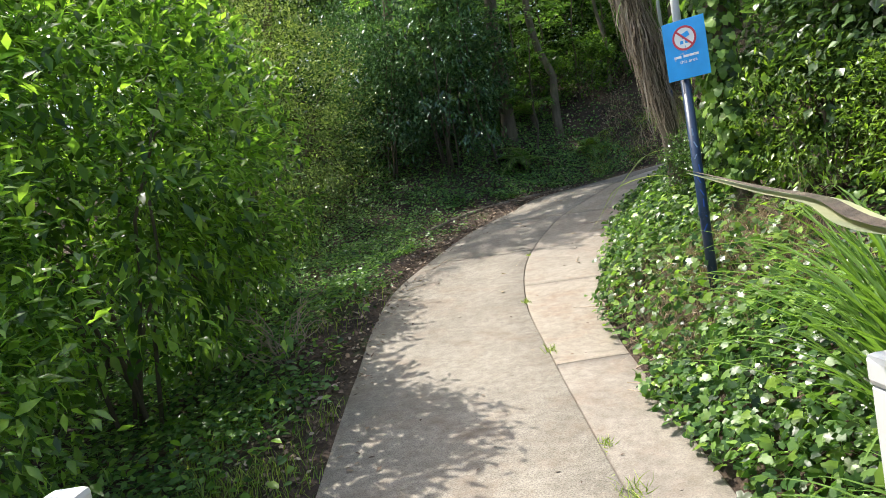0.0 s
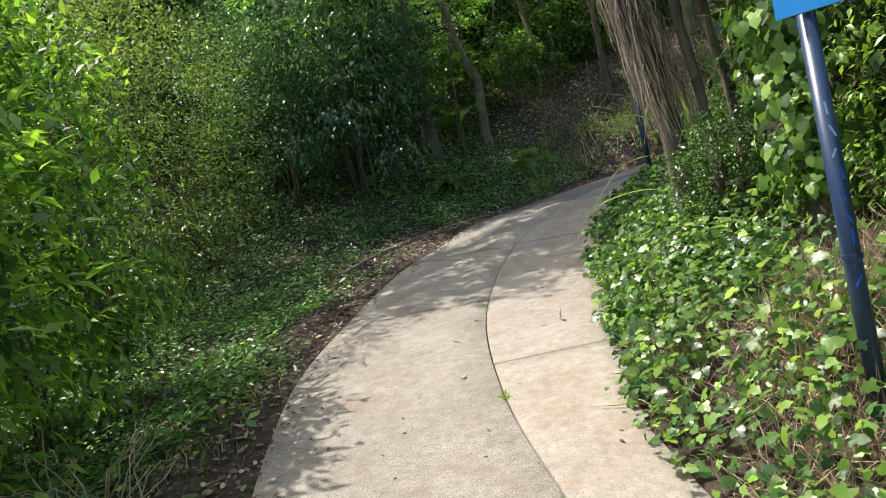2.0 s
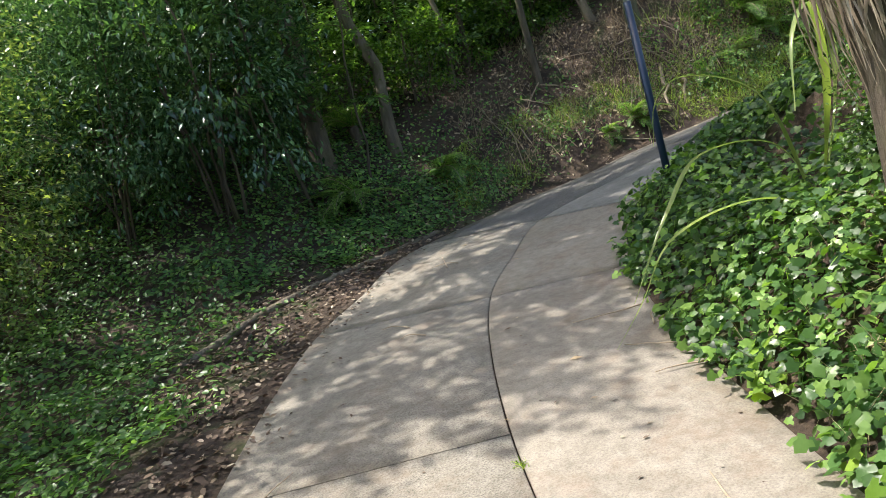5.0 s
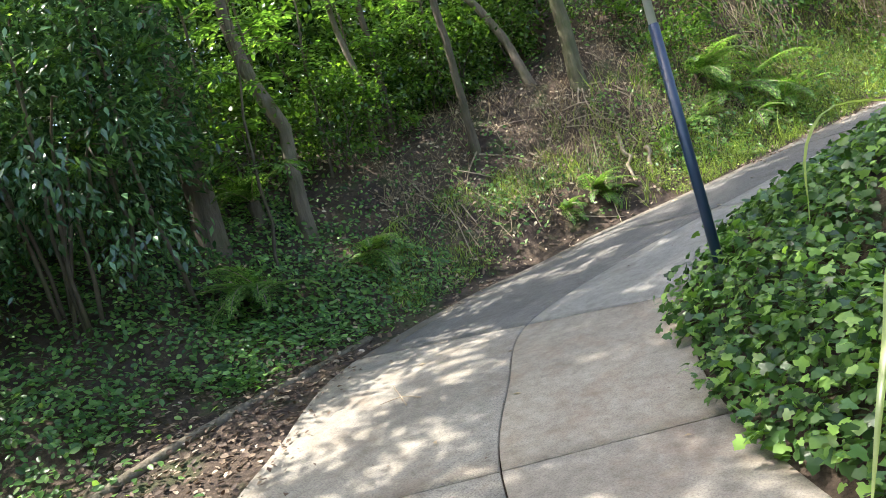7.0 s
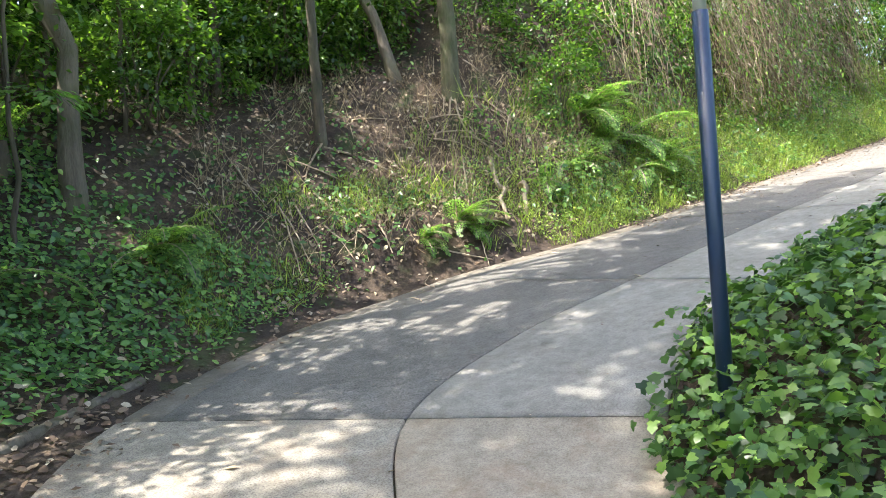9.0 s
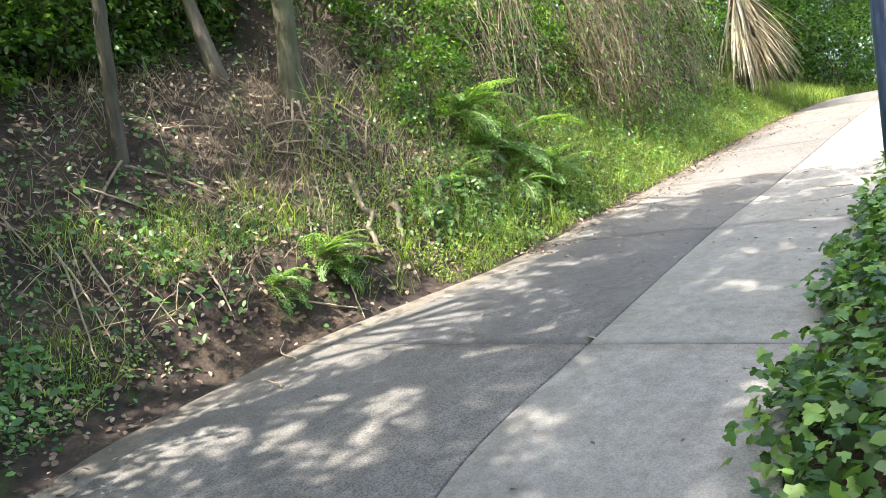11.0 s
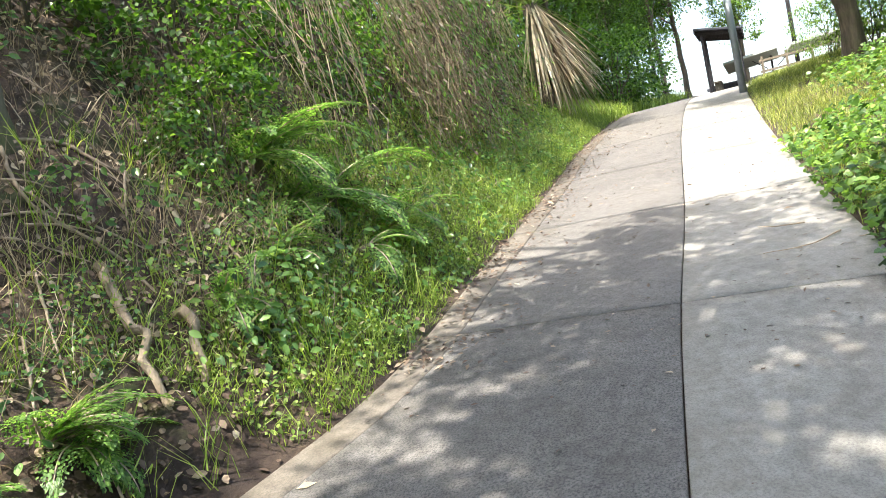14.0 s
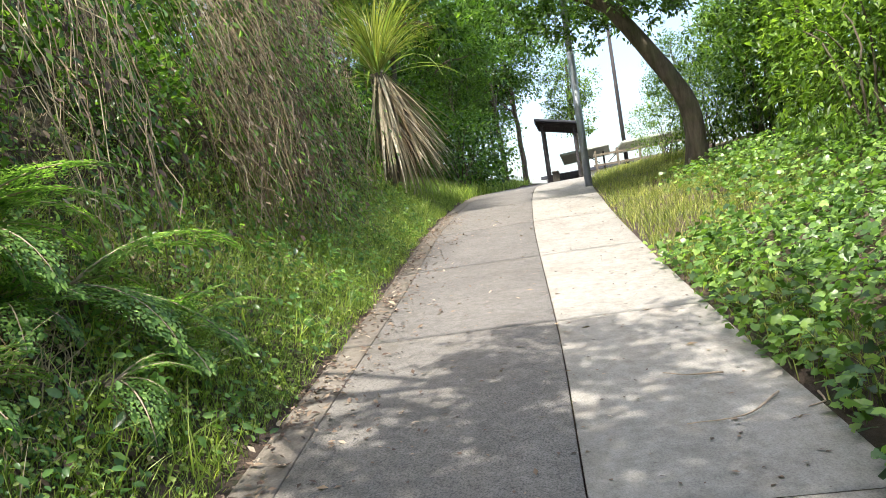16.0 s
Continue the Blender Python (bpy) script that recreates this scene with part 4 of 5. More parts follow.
sunny = shrub("sunlit lime green bush smothered in creeper", (1.3, 1.1, 2.3), .105, 140, 27, LEAF_LIGHT, "lance", radius=.32)
stand(sunny, 13.6, 8.7)
for i, (x, y, sc) in enumerate([(11.2, 8.3, 1.1), (9.2, 8.6, .9), (15.4, 7.8, .9), (12.4, 7.0, 1.5), (15, 6.8, 1.6), (9.8, 6.6, 1.4), (7.2, 8.9, .8), (21.5, 8.2, .9), (24, 8.4, .7), (22.8, 6.5, 1.3), (18.5, 6.6, 1.5), (20.5, 7.4, 1.2), (16.6, 7.2, 1.2), (3.1, 5.9, .55), (3.25, 4.5, .5)]):
    again(sunny, x, y, 75 * i, sc)
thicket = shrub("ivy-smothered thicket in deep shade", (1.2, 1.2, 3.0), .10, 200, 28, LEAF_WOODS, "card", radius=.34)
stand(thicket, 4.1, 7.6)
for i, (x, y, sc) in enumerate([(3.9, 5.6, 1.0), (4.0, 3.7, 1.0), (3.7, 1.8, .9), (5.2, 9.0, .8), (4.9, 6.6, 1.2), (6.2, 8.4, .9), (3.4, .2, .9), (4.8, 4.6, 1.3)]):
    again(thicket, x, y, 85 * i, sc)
dry = shrub("bare dry twigs tangled at the foot of a bush", (.8, .7, .75), .06, 14, 3, LITTER, "small", TWIG, name="dead_branch", category="branch", stems=34, stem_r=.006)
stand(dry, -1.6, 6.4, 0, 1.1)
again(dry, 2.75, 5.75, 70, .7)

# ---------------------------------------------------------------- strap-leaved plants, ferns, palms
def strap_leaf(line, width, fold=.25, tip=.08):
    """A long leaf along a line: two strips folded along the midrib."""
    line = np.asarray(line, float)
    n = len(line)
    way = np.gradient(line, axis=0)
    way /= np.linalg.norm(way, axis=1)[:, None]
    side = np.cross(way, np.array([0, 0, 1.0]))
    side /= np.linalg.norm(side, axis=1)[:, None] + 1e-9
    up = np.cross(side, way)
    u = np.linspace(0, 1, n)
    w = width * np.minimum(.55 + 1.6 * u, 1) * np.clip((1 - u) / .45, tip, 1) ** .8
    l, r = line + side * w[:, None] / 2 + up * fold * w[:, None], line - side * w[:, None] / 2 + up * fold * w[:, None]
    v = np.stack([l, line, r], 1).reshape(-1, 3)
    i = np.arange(n - 1)[:, None] * 3
    q = np.concatenate([i + np.array([[0, 1, 4, 3]]), i + np.array([[1, 2, 5, 4]])])
    return v, q


def leaves_mesh(name, leaves, mat):
    vs, qs, n = [], [], 0
    for v, q in leaves:
        vs.append(v), qs.append(q + n)
        n += len(v)
    return mesh_of(name, np.vstack(vs), [np.vstack(qs)], mat, smooth=True)


def strap_plant(name, label, x, y, count, length, width, mat, turns=(0, 360), rise=(45, 85), droop=(50, 120), dead=0, dead_mat=None, lift=0.0, category="plant"):
    z = ground_at(x, y) + lift
    p = thing(name, (x, y, z), label, category)
    make = lambda m, r, dr: [strap_leaf(arch((rng.normal() * .05, rng.normal() * .05, -.03), rng.uniform(*turns), rng.uniform(*r), length * rng.uniform(.6, 1.15), rng.uniform(*dr)), width * rng.uniform(.7, 1.2)) for _ in range(m)]
    for v, q in make(count, rise, droop):
        linked("blade", mesh_of("blade", v, [q], mat, True), p)
    if dead:
        linked("dead_leaves", leaves_mesh("dead_leaves", make(dead, (-10, 40), (70, 120)), dead_mat), p, "pale dry hanging leaves")
    return p


strap_plant("grass_clump", "tall clump of arching bright green strap grass", 1.68, 2.6, 110, 1.2, .024, STRAP, rise=(50, 90), droop=(40, 120))
strap_plant("grass_clump", "tall clump of arching bright green strap grass", 2.0, 3.3, 80, 1.1, .022, STRAP, rise=(50, 90), droop=(50, 130))
strap_plant("grass_clump", "small clump of drooping grass by the bollard", 1.5, 2.1, 36, .7, .018, STRAP, rise=(40, 85), droop=(70, 140))
near_flax = strap_plant("flax", "flax plant with broad split leaves", 2.2, 1.25, 14, 1.3, .055, STRAP, turns=(-80, 60), rise=(50, 80), droop=(40, 90))
LEAF_LINE = [(2.15, 1.3, .7), (1.5, 1.1, 1.2), (.76, 1.2, 1.345), (.83, 1.62, 1.40), (.86, 1.95, 1.43), (.89, 2.37, 1.48), (.93, 2.75, 1.52)]
base = np.array((2.2, 1.25, ground_at(2.2, 1.25)))
long_leaf = spline([np.array(q) - base for q in LEAF_LINE], .07)
v, q = strap_leaf(long_leaf, .085, .1)
linked("split_leaf", mesh_of("split_leaf", v, [q], SAGE, True), near_flax, "grey-green leaf with a brown split edge")
v, q = strap_leaf(long_leaf + np.array([0, .004, .012]), .036, .1)
linked("brown_edge", mesh_of("brown_edge", v, [q], BARK, True), near_flax, "brown dead strip along the leaf")


def bent_reed(x, y):
    """A reed whose long leaves kink over and hang down to the path."""
    z = ground_at(x, y)
    p = thing("arching_reed", (x, y, z), "reed with long pale blades kinked over the path", "plant")
    o = np.array((x, y, z))
    for line in ([(3.3, 9.45, z), (3.22, 9.66, 2.2), (2.92, 9.93, 2.39), (2.77, 9.97, 2.28), (2.69, 9.98, 2.02)],
                 [(3.3, 9.4, z), (3.18, 9.55, 1.86), (2.83, 9.735, 1.90), (2.45, 9.66, 1.62), (2.08, 9.6, 1.2)],
                 [(3.3, 9.35, z), (2.75, 9.33, 1.6), (2.23, 9.366, 1.5), (2.03, 9.44, 1.22), (1.84, 9.5, 1.0)],
                 [(3.3, 9.4, z), (3.3, 9.2, 2.1), (3.05, 8.95, 2.5), (2.75, 8.8, 2.35), (2.62, 8.75, 2.0)],
                 [(3.3, 9.4, z), (3.5, 9.3, 2.3), (3.45, 9.5, 2.9), (3.2, 9.7, 3.1)]):
        v, q = strap_leaf(spline([np.array(k) - o for k in line], .06), .042, .18)
        linked("blade", mesh_of("blade", v, [q], STRAP_PALE, True), p)
    return p


bent_reed(3.3, 9.4)


def skirt_palm(x, y):
    """A palm-like tree: trunk, hanging skirt of dead leaves, green head."""
    z = ground_at(x, y)
    p = thing("cabbage_tree", (x, y, z), "cabbage tree with a shaggy skirt of dead brown leaves", "tree")
    trunk = spline([(.02, .0, -.3), (0, 0, .5), (-.02, .0, 1.0), (-.16, .02, 2.0), (-.33, .1, 3.2), (-.5, .2, 4.2)], .25)
    linked("trunk", tubes_mesh("trunk", [(trunk, np.linspace(.10, .075, len(trunk)), 12, .08)], BARK), p)
    dead = []
    for i in range(700):
        h = rng.uniform(1.3, 4.2)
        t = np.array([np.interp(h, trunk[:, 2], trunk[:, k]) for k in (0, 1)])
        a = rng.uniform(0, 6.28)
        o = rng.uniform(.04, .095)
        start = (t[0] + o * math.cos(a), t[1] + o * math.sin(a), h)
        ln = min(rng.uniform(.5, 1.0), h - rng.uniform(.7, .95))
        end = (start[0] + .06 * math.cos(a) + rng.normal() * .05 + .1, start[1] + .06 * math.sin(a) + rng.normal() * .05 - .03, h - ln)
        dead.append(strap_leaf(curve_line(start, end, (.06 * math.cos(a), .06 * math.sin(a), .05), 6, .01), .016))
    linked("skirt", leaves_mesh("skirt", dead, SKIRT), p, "hanging mat of dead brown leaves")
    head = [strap_leaf(arch((-.5, .2, 4.15), rng.uniform(0, 360), rng.uniform(-10, 85), rng.uniform(.6, .9), rng.uniform(30, 90), 8), .045) for _ in range(110)]
    linked("head", leaves_mesh("head", head, STRAP), p, "green sword-shaped leaves")
    for s in ((.24, -.12), (.56, .02)):
        linked("side_stem", tubes_mesh("side_stem", [(spline([(s[0], s[1], -.3), (s[0] + .02, s[1], .8), (s[0] - .06, s[1] + .05, 2), (s[0] - .02, s[1], 4)], .3), .04, 8, .06)], BARK_PALE), p)
    green = [strap_leaf(arch((.3, -.05, 2.9), rng.uniform(0, 360), rng.uniform(-75, 70), rng.uniform(.6, 1.3), rng.uniform(60, 120), 8), .03) for _ in range(120)]
    linked("young_head", leaves_mesh("young_head", green, STRAP), p, "drooping green strap leaves")
    return p


skirt_palm(2.68, 8.3)
again(thicket, 2.75, 7.72, 40, .32, .1, 1.0, "low ivy thicket round the foot of a cabbage tree")
again(thicket, 3.35, 8.75, 140, .3, .1, 1.0, "low ivy thicket round the foot of a cabbage tree")


def ivy_trunk(x, y):
    z = ground_at(x, y)
    p = thing("ivy_tree", (x, y, z), "brown trunk wrapped in climbing ivy", "tree")
    line = spline([(0, 0, -.3), (.02, 0, .8), (-.05, .05, 2), (.05, .1, 4.5)], .25)
    linked("trunk", tubes_mesh("trunk", [(line, np.linspace(.12, .09, len(line)), 10, .06)], BARK_PALE), p)
    n = 1700
    h, a = rng.uniform(.3, 4.4, n), rng.normal(3.6, 1.1, n)
    c = np.stack([np.interp(h, line[:, 2], line[:, 0]), np.interp(h, line[:, 2], line[:, 1]), h], 1)
    o = np.stack([np.cos(a), np.sin(a), np.zeros(n)], 1)
    pos = c + o * (.1 + .26 * rng.random(n) ** 1.5)[:, None]
    linked("ivy", scatter_mesh("ivy", "ivy", pos, np.array([0, 0, -1.0]) + unit(n) * .5 + o * .3, o + unit(n) * .4, rng.uniform(.06, .115, n), LEAF_IVY_SUNLIT), p, "glossy climbing ivy")
    return p


ivy_trunk(2.74, 6.62)
stump = thing("stump", (2.85, 8.02, ground_at(2.85, 8.02)), "cut stump with a pale sawn top", "stump")
part("stem", rod(bmesh.new(), .07, -.2, .62, 12, .06), BARK, stump, smooth=True)
part("sawn_top", rod(bmesh.new(), .058, .62, .628, 12), ROOT, stump, "pale sawn wood")


def fern(x, y, label, fronds, length, turns=(0, 360), rise=(25, 70), trunk=0.0, pairs=24, name="fern"):
    """A fern: arching fronds with feathered pinnae."""
    z = ground_at(x, y)
    p = thing(name, (x, y, z), label, "fern")
    if trunk:
        linked("trunk", tubes_mesh("trunk", [(spline([(0, 0, -.2), (.02, 0, trunk * .5), (0, 0, trunk)], .15), .08, 10, .1)], BARK), p)
    for f in range(fronds):
        ln = length * rng.uniform(.7, 1.15)
        line = arch((0, 0, trunk), rng.uniform(*turns), rng.uniform(*rise), ln, rng.uniform(60, 110), 30)
        way = np.gradient(line, axis=0)
        way /= np.linalg.norm(way, axis=1)[:, None]
        side = np.cross(way, (0, 0, 1.0))
        side /= np.linalg.norm(side, axis=1)[:, None] + 1e-9
        up = np.cross(side, way)
        pos, ways, ups, sizes = [], [], [], []
        for k in range(pairs):
            u = .12 + .86 * k / pairs
            i = min(int(u * 29), 29)
            reach = ln * .30 * math.sin(math.pi * min(1, .12 + u * .9)) ** .8 * (1.05 - .6 * u)
            for s in (1, -1):
                d = side[i] * s * .92 + way[i] * .35 - up[i] * .1
                m = max(3, int(reach / .022))
                for j in range(m):
                    q = line[i] + d * reach * (j + .5) / m
                    for e in (1, -1):
                        pos.append(q), ups.append(up[i]), ways.append(way[i] * e + d * .5)
                        sizes.append(.042 * (1.1 - .8 * j / m) * (ln / 1.0) ** .5)
        pos = np.array(pos) + rng.normal(size=(len(pos), 3)) * .004
        fr = linked("frond", scatter_mesh("frond", "small", pos, np.array(ways), np.array(ups) + rng.normal(size=pos.shape) * .15, np.array(sizes), LEAF_FERN), p)
        linked("stalk", tubes_mesh("stalk", [(line[::3], np.linspace(.007, .002, 10), 4, 0)], TWIG), fr)
    return p


fern(1.95, 15.6, "tree fern with drooping feathered fronds", 11, 1.0, (150, 380), (-5, 45), .2)
fern(9.25, 15.45, "large bank fern with arching feathered fronds", 7, 1.15, (240, 370), (-15, 40), .2)
fern(8.75, 15.75, "large bank fern with arching feathered fronds", 7, 1.0, (215, 345), (-10, 45), .3)
fern(9.6, 15.15, "bright young fern among the grass", 6, .75, (180, 360), (10, 60))
fern(8.0, 15.35, "small dark fern on the grassy bank", 6, .6, (200, 340), (10, 50))
fern(6.2, 15.5, "small bright fern at the foot of the bank", 7, .55, (200, 340), (10, 60))
fern(6.3, 15.42, "bright ferny tuft hanging on the bank", 9, .45, (200, 340), (-10, 50))
fern(5.75, 15.55, "bright ferny tuft hanging on the bank", 8, .42, (200, 340), (-10, 50))
fern(3.4, 16.2, "low fern on the leaf-strewn bank", 6, .8, (200, 340), (0, 50))
fern(2.4, 16.9, "low fern on the leaf-strewn bank", 6, .9, (200, 340), (10, 60), .3)
fern(8.78, 14.98, "lime green young fern leaning over the grass", 5, .5, (220, 330), (-10, 40), .15)
fern(7.45, 15.35, "dark green fern among grass on the bank", 6, .5, (200, 340), (0, 50))
fern(8.9, 15.6, "bright fern on the grassy bank", 7, .8, (190, 350), (5, 55))


def big_flax(x, y):
    """A tall flax on a short trunk: green fan on top, a long skirt of pale dead leaves, a feathery plume."""
    p = strap_plant("flax", "tall flax with a skirt of pale dead leaves", x, y, 26, 2.5, .05, STRAW_GREEN, rise=(5, 90), droop=(40, 120), lift=2.3)
    dead = []
    for _ in range(260):
        a, h = rng.normal(280, 50), rng.uniform(-.8, .2)
        start = (.12 * math.cos(radians(a)), .12 * math.sin(radians(a)), h)
        dead.append(strap_leaf(arch(start, a, rng.uniform(-82, -42), rng.uniform(1.5, 2.3), rng.uniform(5, 35), 8), .05))
    linked("dead_leaves", leaves_mesh("dead_leaves", dead, FLAX_DEAD), p, "pale dry leaves hanging from the crown")
    linked("trunk", tubes_mesh("trunk", [(spline([(0, 0, -2.5), (.03, 0, -1.2), (.0, 0, .1)], .3), .16, 10, .1)], BARK), p)
    plume = [strap_leaf(arch((0, 0, .1), rng.uniform(0, 360), rng.uniform(45, 88), rng.uniform(1.4, 2.3), rng.uniform(30, 110), 9), .012) for _ in range(420)]
    tagged(linked("plume", leaves_mesh("plume", plume, GRASS_DRY), p, "yellowed feathery grass plume"), kind="stuff")
    return p


big_flax(20.6, 14.95)


def vine_curtain():
    """Dead creepers hanging down the steep bank."""
    p = thing("vine_curtain", (13.5, 15.5, ground_at(13.5, 15.5)), "curtain of dry brown creepers hanging down the bank", "vines")
    o = np.array((13.5, 15.5, ground_at(13.5, 15.5)))
    tubes = []
    bunches = np.sort(rng.normal(14.4, 2.2, 46).clip(9.9, 18.2))
    for i in range(1600):
        b = rng.integers(len(bunches))
        x = bunches[b] + rng.normal() * .16
        front = 15.3 + .3 * math.sin(1.3 * x) + .25 * math.sin(4.1 * x + b) + abs(rng.normal()) * .2
        top = 4.6 + 1.2 * math.sin(7.0 * b) + rng.uniform(.6, 4.2) + .15 * (x - 13)
        low = max(ground_at(x, front) + rng.uniform(0, .6), top - rng.uniform(.8, 3))
        s = (x + rng.normal() * .3, front + .25 + .15 * (top - 5), top)
        e = (x + rng.normal() * .15, front - rng.uniform(0, .15), low)
        tubes.append((curve_line(s, e, (rng.normal() * .13, -.08, 0), 6, .05) - o, rng.uniform(.0012, .0048), 4, 0))
    tagged(linked("creeper_mass", tubes_mesh("creeper_mass", tubes[:700], TWIG), p), kind="stuff")
    tagged(linked("straw_mass", tubes_mesh("straw_mass", tubes[700:], STRAW), p), kind="stuff")
    n = 22000
    b = rng.integers(len(bunches), size=n)
    x = bunches[b] + rng.normal(size=n) * .4
    z0 = 3.5 + .12 * (x - 10)
    z = z0 + rng.random(n) ** .8 * (4.2 + 1.2 * np.sin(5.0 * b))
    y = 15.4 + .3 * np.sin(1.3 * x) + .25 * np.sin(4.1 * x + b) + .15 * (z - 5) + rng.normal(size=n) * .28
    pos = np.stack([x, y, z], 1) - o
    for name, frac, mat, size in (("dead_leaves", slice(0, 11000), LITTER, .06), ("green_leaves", slice(11000, n), LEAF_UNDER, .07)):
        q = pos[frac]
        linked(name, scatter_mesh(name, "oval", q, np.array([0, -.4, -1.0]) + unit(len(q)) * .7, np.array([0, -1.0, .3]) + unit(len(q)) * .5, size * rng.uniform(.6, 1.3, len(q)), mat), p)
    return p


vine_curtain()
trunk_dark = bank_tree(18.0, 15.55, "dark upright trunk beside the hanging vines", [(0, 0, -.3), (0, 0, 1), (.02, 0, 3), (0, 0, 5)], .12, BARK, (0, .4, 5.4), (1.3, 1.3, 1.0), 40)

# ---------------------------------------------------------------- the crest: shelter, canopies, distance
def shelter(x, y, rz):
    z = ground_at(x, y)
    s = thing("shelter", (x, y, z), "open timber shelter with dark posts and a low roof", "shelter", rz=rz)
    for px in (-1.3, 0, 1.3):
        for py in (-.9, .9):
            part("post", box(bmesh.new(), .14, .14, 2.6, (px, py, 1.1), bevel=.01), DARK_TIMBER, s)
    part("roof", box(bmesh.new(), 3.5, 2.4, .10, (0, 0, 2.46), 9, bevel=.02), ROOF, s)
    for py in (-1.22, 1.22):
        part("fascia", box(bmesh.new(), 3.56, .05, .2, (0, py, 2.40 + .16 * py), bevel=.008), DARK_TIMBER, s)
    for px in (-1.3, 0, 1.3):
        part("rafter", box(bmesh.new(), .07, 2.4, .14, (px, 0, 2.34), 9), DARK_TIMBER, s)
    part("low_wall", box(bmesh.new(), 2.8, .1, .55, (0, -.9, .2), bevel=.01), DARK_TIMBER, s)
    part("side_wall", box(bmesh.new(), .1, 1.7, .55, (1.3, 0, .2), bevel=.01), DARK_TIMBER, s)
    part("bench", box(bmesh.new(), 2.2, .4, .06, (0, .5, .45), bevel=.01), TIMBER, s)
    for px in (-.9, .9):
        part("bench_leg", box(bmesh.new(), .08, .34, .6, (px, .5, .15)), TIMBER, s)
    return s


shelter(40.6, 9.15, -8).scale = (.8, .8, 1.12)


def canopy(x, y, z, w, rz):
    g = ground_at(x, y)
    c = thing("canopy", (x, y, g), "pale flat canopy on a thin post", "canopy", "pale canopies beyond the crest", rz=rz)
    part("roof", box(bmesh.new(), w, 2.0, .12, (0, 0, z - g), 8, 4, bevel=.02), CANVAS, c)
    for px in (-w * .36, w * .36):
        part("post", rod(bmesh.new(), .05, -.2, z - g, 10), DARK_TIMBER, c, smooth=True)
        c.children[-1].location = (px, 0, 0)
        part("brace", box(bmesh.new(), .04, .04, .8, (px * .6, 0, z - g - .3), 0, 50 if px > 0 else -50), DARK_TIMBER, c)
    return c


canopy(42.5, 6.9, 7.4, 2.4, 80)
canopy(42.0, 3.4, 7.5, 3.4, 95)
timber_pole = thing("pole", (43.5, 5.6, ground_at(43.5, 5.6)), "thin dark timber pole against the sky", "pole")
part("shaft", rod(bmesh.new(), .11, -.3, 9, 12, .08), DARK_TIMBER, timber_pole, smooth=True)
fence = thing("fence", (40, 3.5, ground_at(40, 3.5)), "low grey rail fence beyond the crest", "fence")
for i in range(9):
    part("post", box(bmesh.new(), .1, .1, 1.4, (-1.2 + i * .3, -4 + i * 1.0, .5)), TIMBER, fence)
for zz in (.5, 1.0):
    part("rail", box(bmesh.new(), .05, 8.6, .1, (0, 0, zz), 0, 0, -16.7), TIMBER, fence)
lime = tree("bright lime green tree beyond the shelter", 7.5, (0, 0), .16, (1.5, 1.5, 2.6), .16, 130, 50, LEAF_LIGHT, radius=.5, crown_low=.3)
stand(lime, 46.5, 7.6)
again(oak, 38.5, 16, 30, .9)
again(oak, 44, 13.5, 80, .9)
again(oak, 50, 12, 120, .9)
again(wood_tree, 36, 14.0, 120, .85)
again(understory, 30.5, 13.6, 40, 1.6)
again(understory, 27.0, 13.7, 130, 1.3)
again(understory, 34.0, 13.0, 220, 1.6)
again(oak, 36, 1.5, 200, .85)
again(oak, 29, 3.5, 260, .9)
again(wood_tree, 25.5, 5.2, 100, .9)
again(wood_tree, 31, 6.0, 10, .55)
house = thing("building", (78, -2, ground_at(78, -2)), "pale distant building beyond the crest", "building", rz=60)
part("wall", box(bmesh.new(), 16, 7, 2.8, (0, 0, 1.2)), FAR_WALL, house)
part("roof", box(bmesh.new(), 16.8, 7.8, .3, (0, 0, 2.75), bevel=.03), ROOF, house)
for i in range(5):
    w = part("window", box(bmesh.new(), 1.4, .08, 1.2, (-6 + i * 3, -3.52, 1.4)), ROOF, house)

# ---------------------------------------------------------------- ground cover, litter and grass
def sample(n, box_, keep):
    """Places on the ground within x0, x1, y0, y1 that keep(x, y, d, side) admits with its likelihood."""
    x, y = rng.uniform(box_[0], box_[1], n), rng.uniform(box_[2], box_[3], n)
    z, d, s = quick_land(x, y)
    ok = rng.random(n) < keep(x, y, d, s)
    return x[ok], y[ok], z[ok], d[ok]


def slope_up(x, y):
    e = .15
    zx, zy = quick_land(x + e, y)[0] - quick_land(x - e, y)[0], quick_land(x, y + e)[0] - quick_land(x, y - e)[0]
    n = np.stack([-zx / (2 * e), -zy / (2 * e), np.ones(len(x))], 1)
    n[:, :2] = np.clip(n[:, :2], -1.2, 1.2)
    return n / np.linalg.norm(n, axis=1)[:, None]


def band(d, lo, hi, soft=.25):
    return np.clip((d - lo) / soft + .5, 0, 1) * np.clip((hi - d) / soft + .5, 0, 1)


def patchy(x, y, f=1.0, bias=0.0):
    return np.clip(.5 + bias + .5 * np.sin(f * 2.1 * x + 1.3 * np.sin(f * 1.7 * y)) * np.sin(f * 2.4 * y + .8) + .25 * np.sin(f * 5.3 * x - f * 3.1 * y), 0, 1)


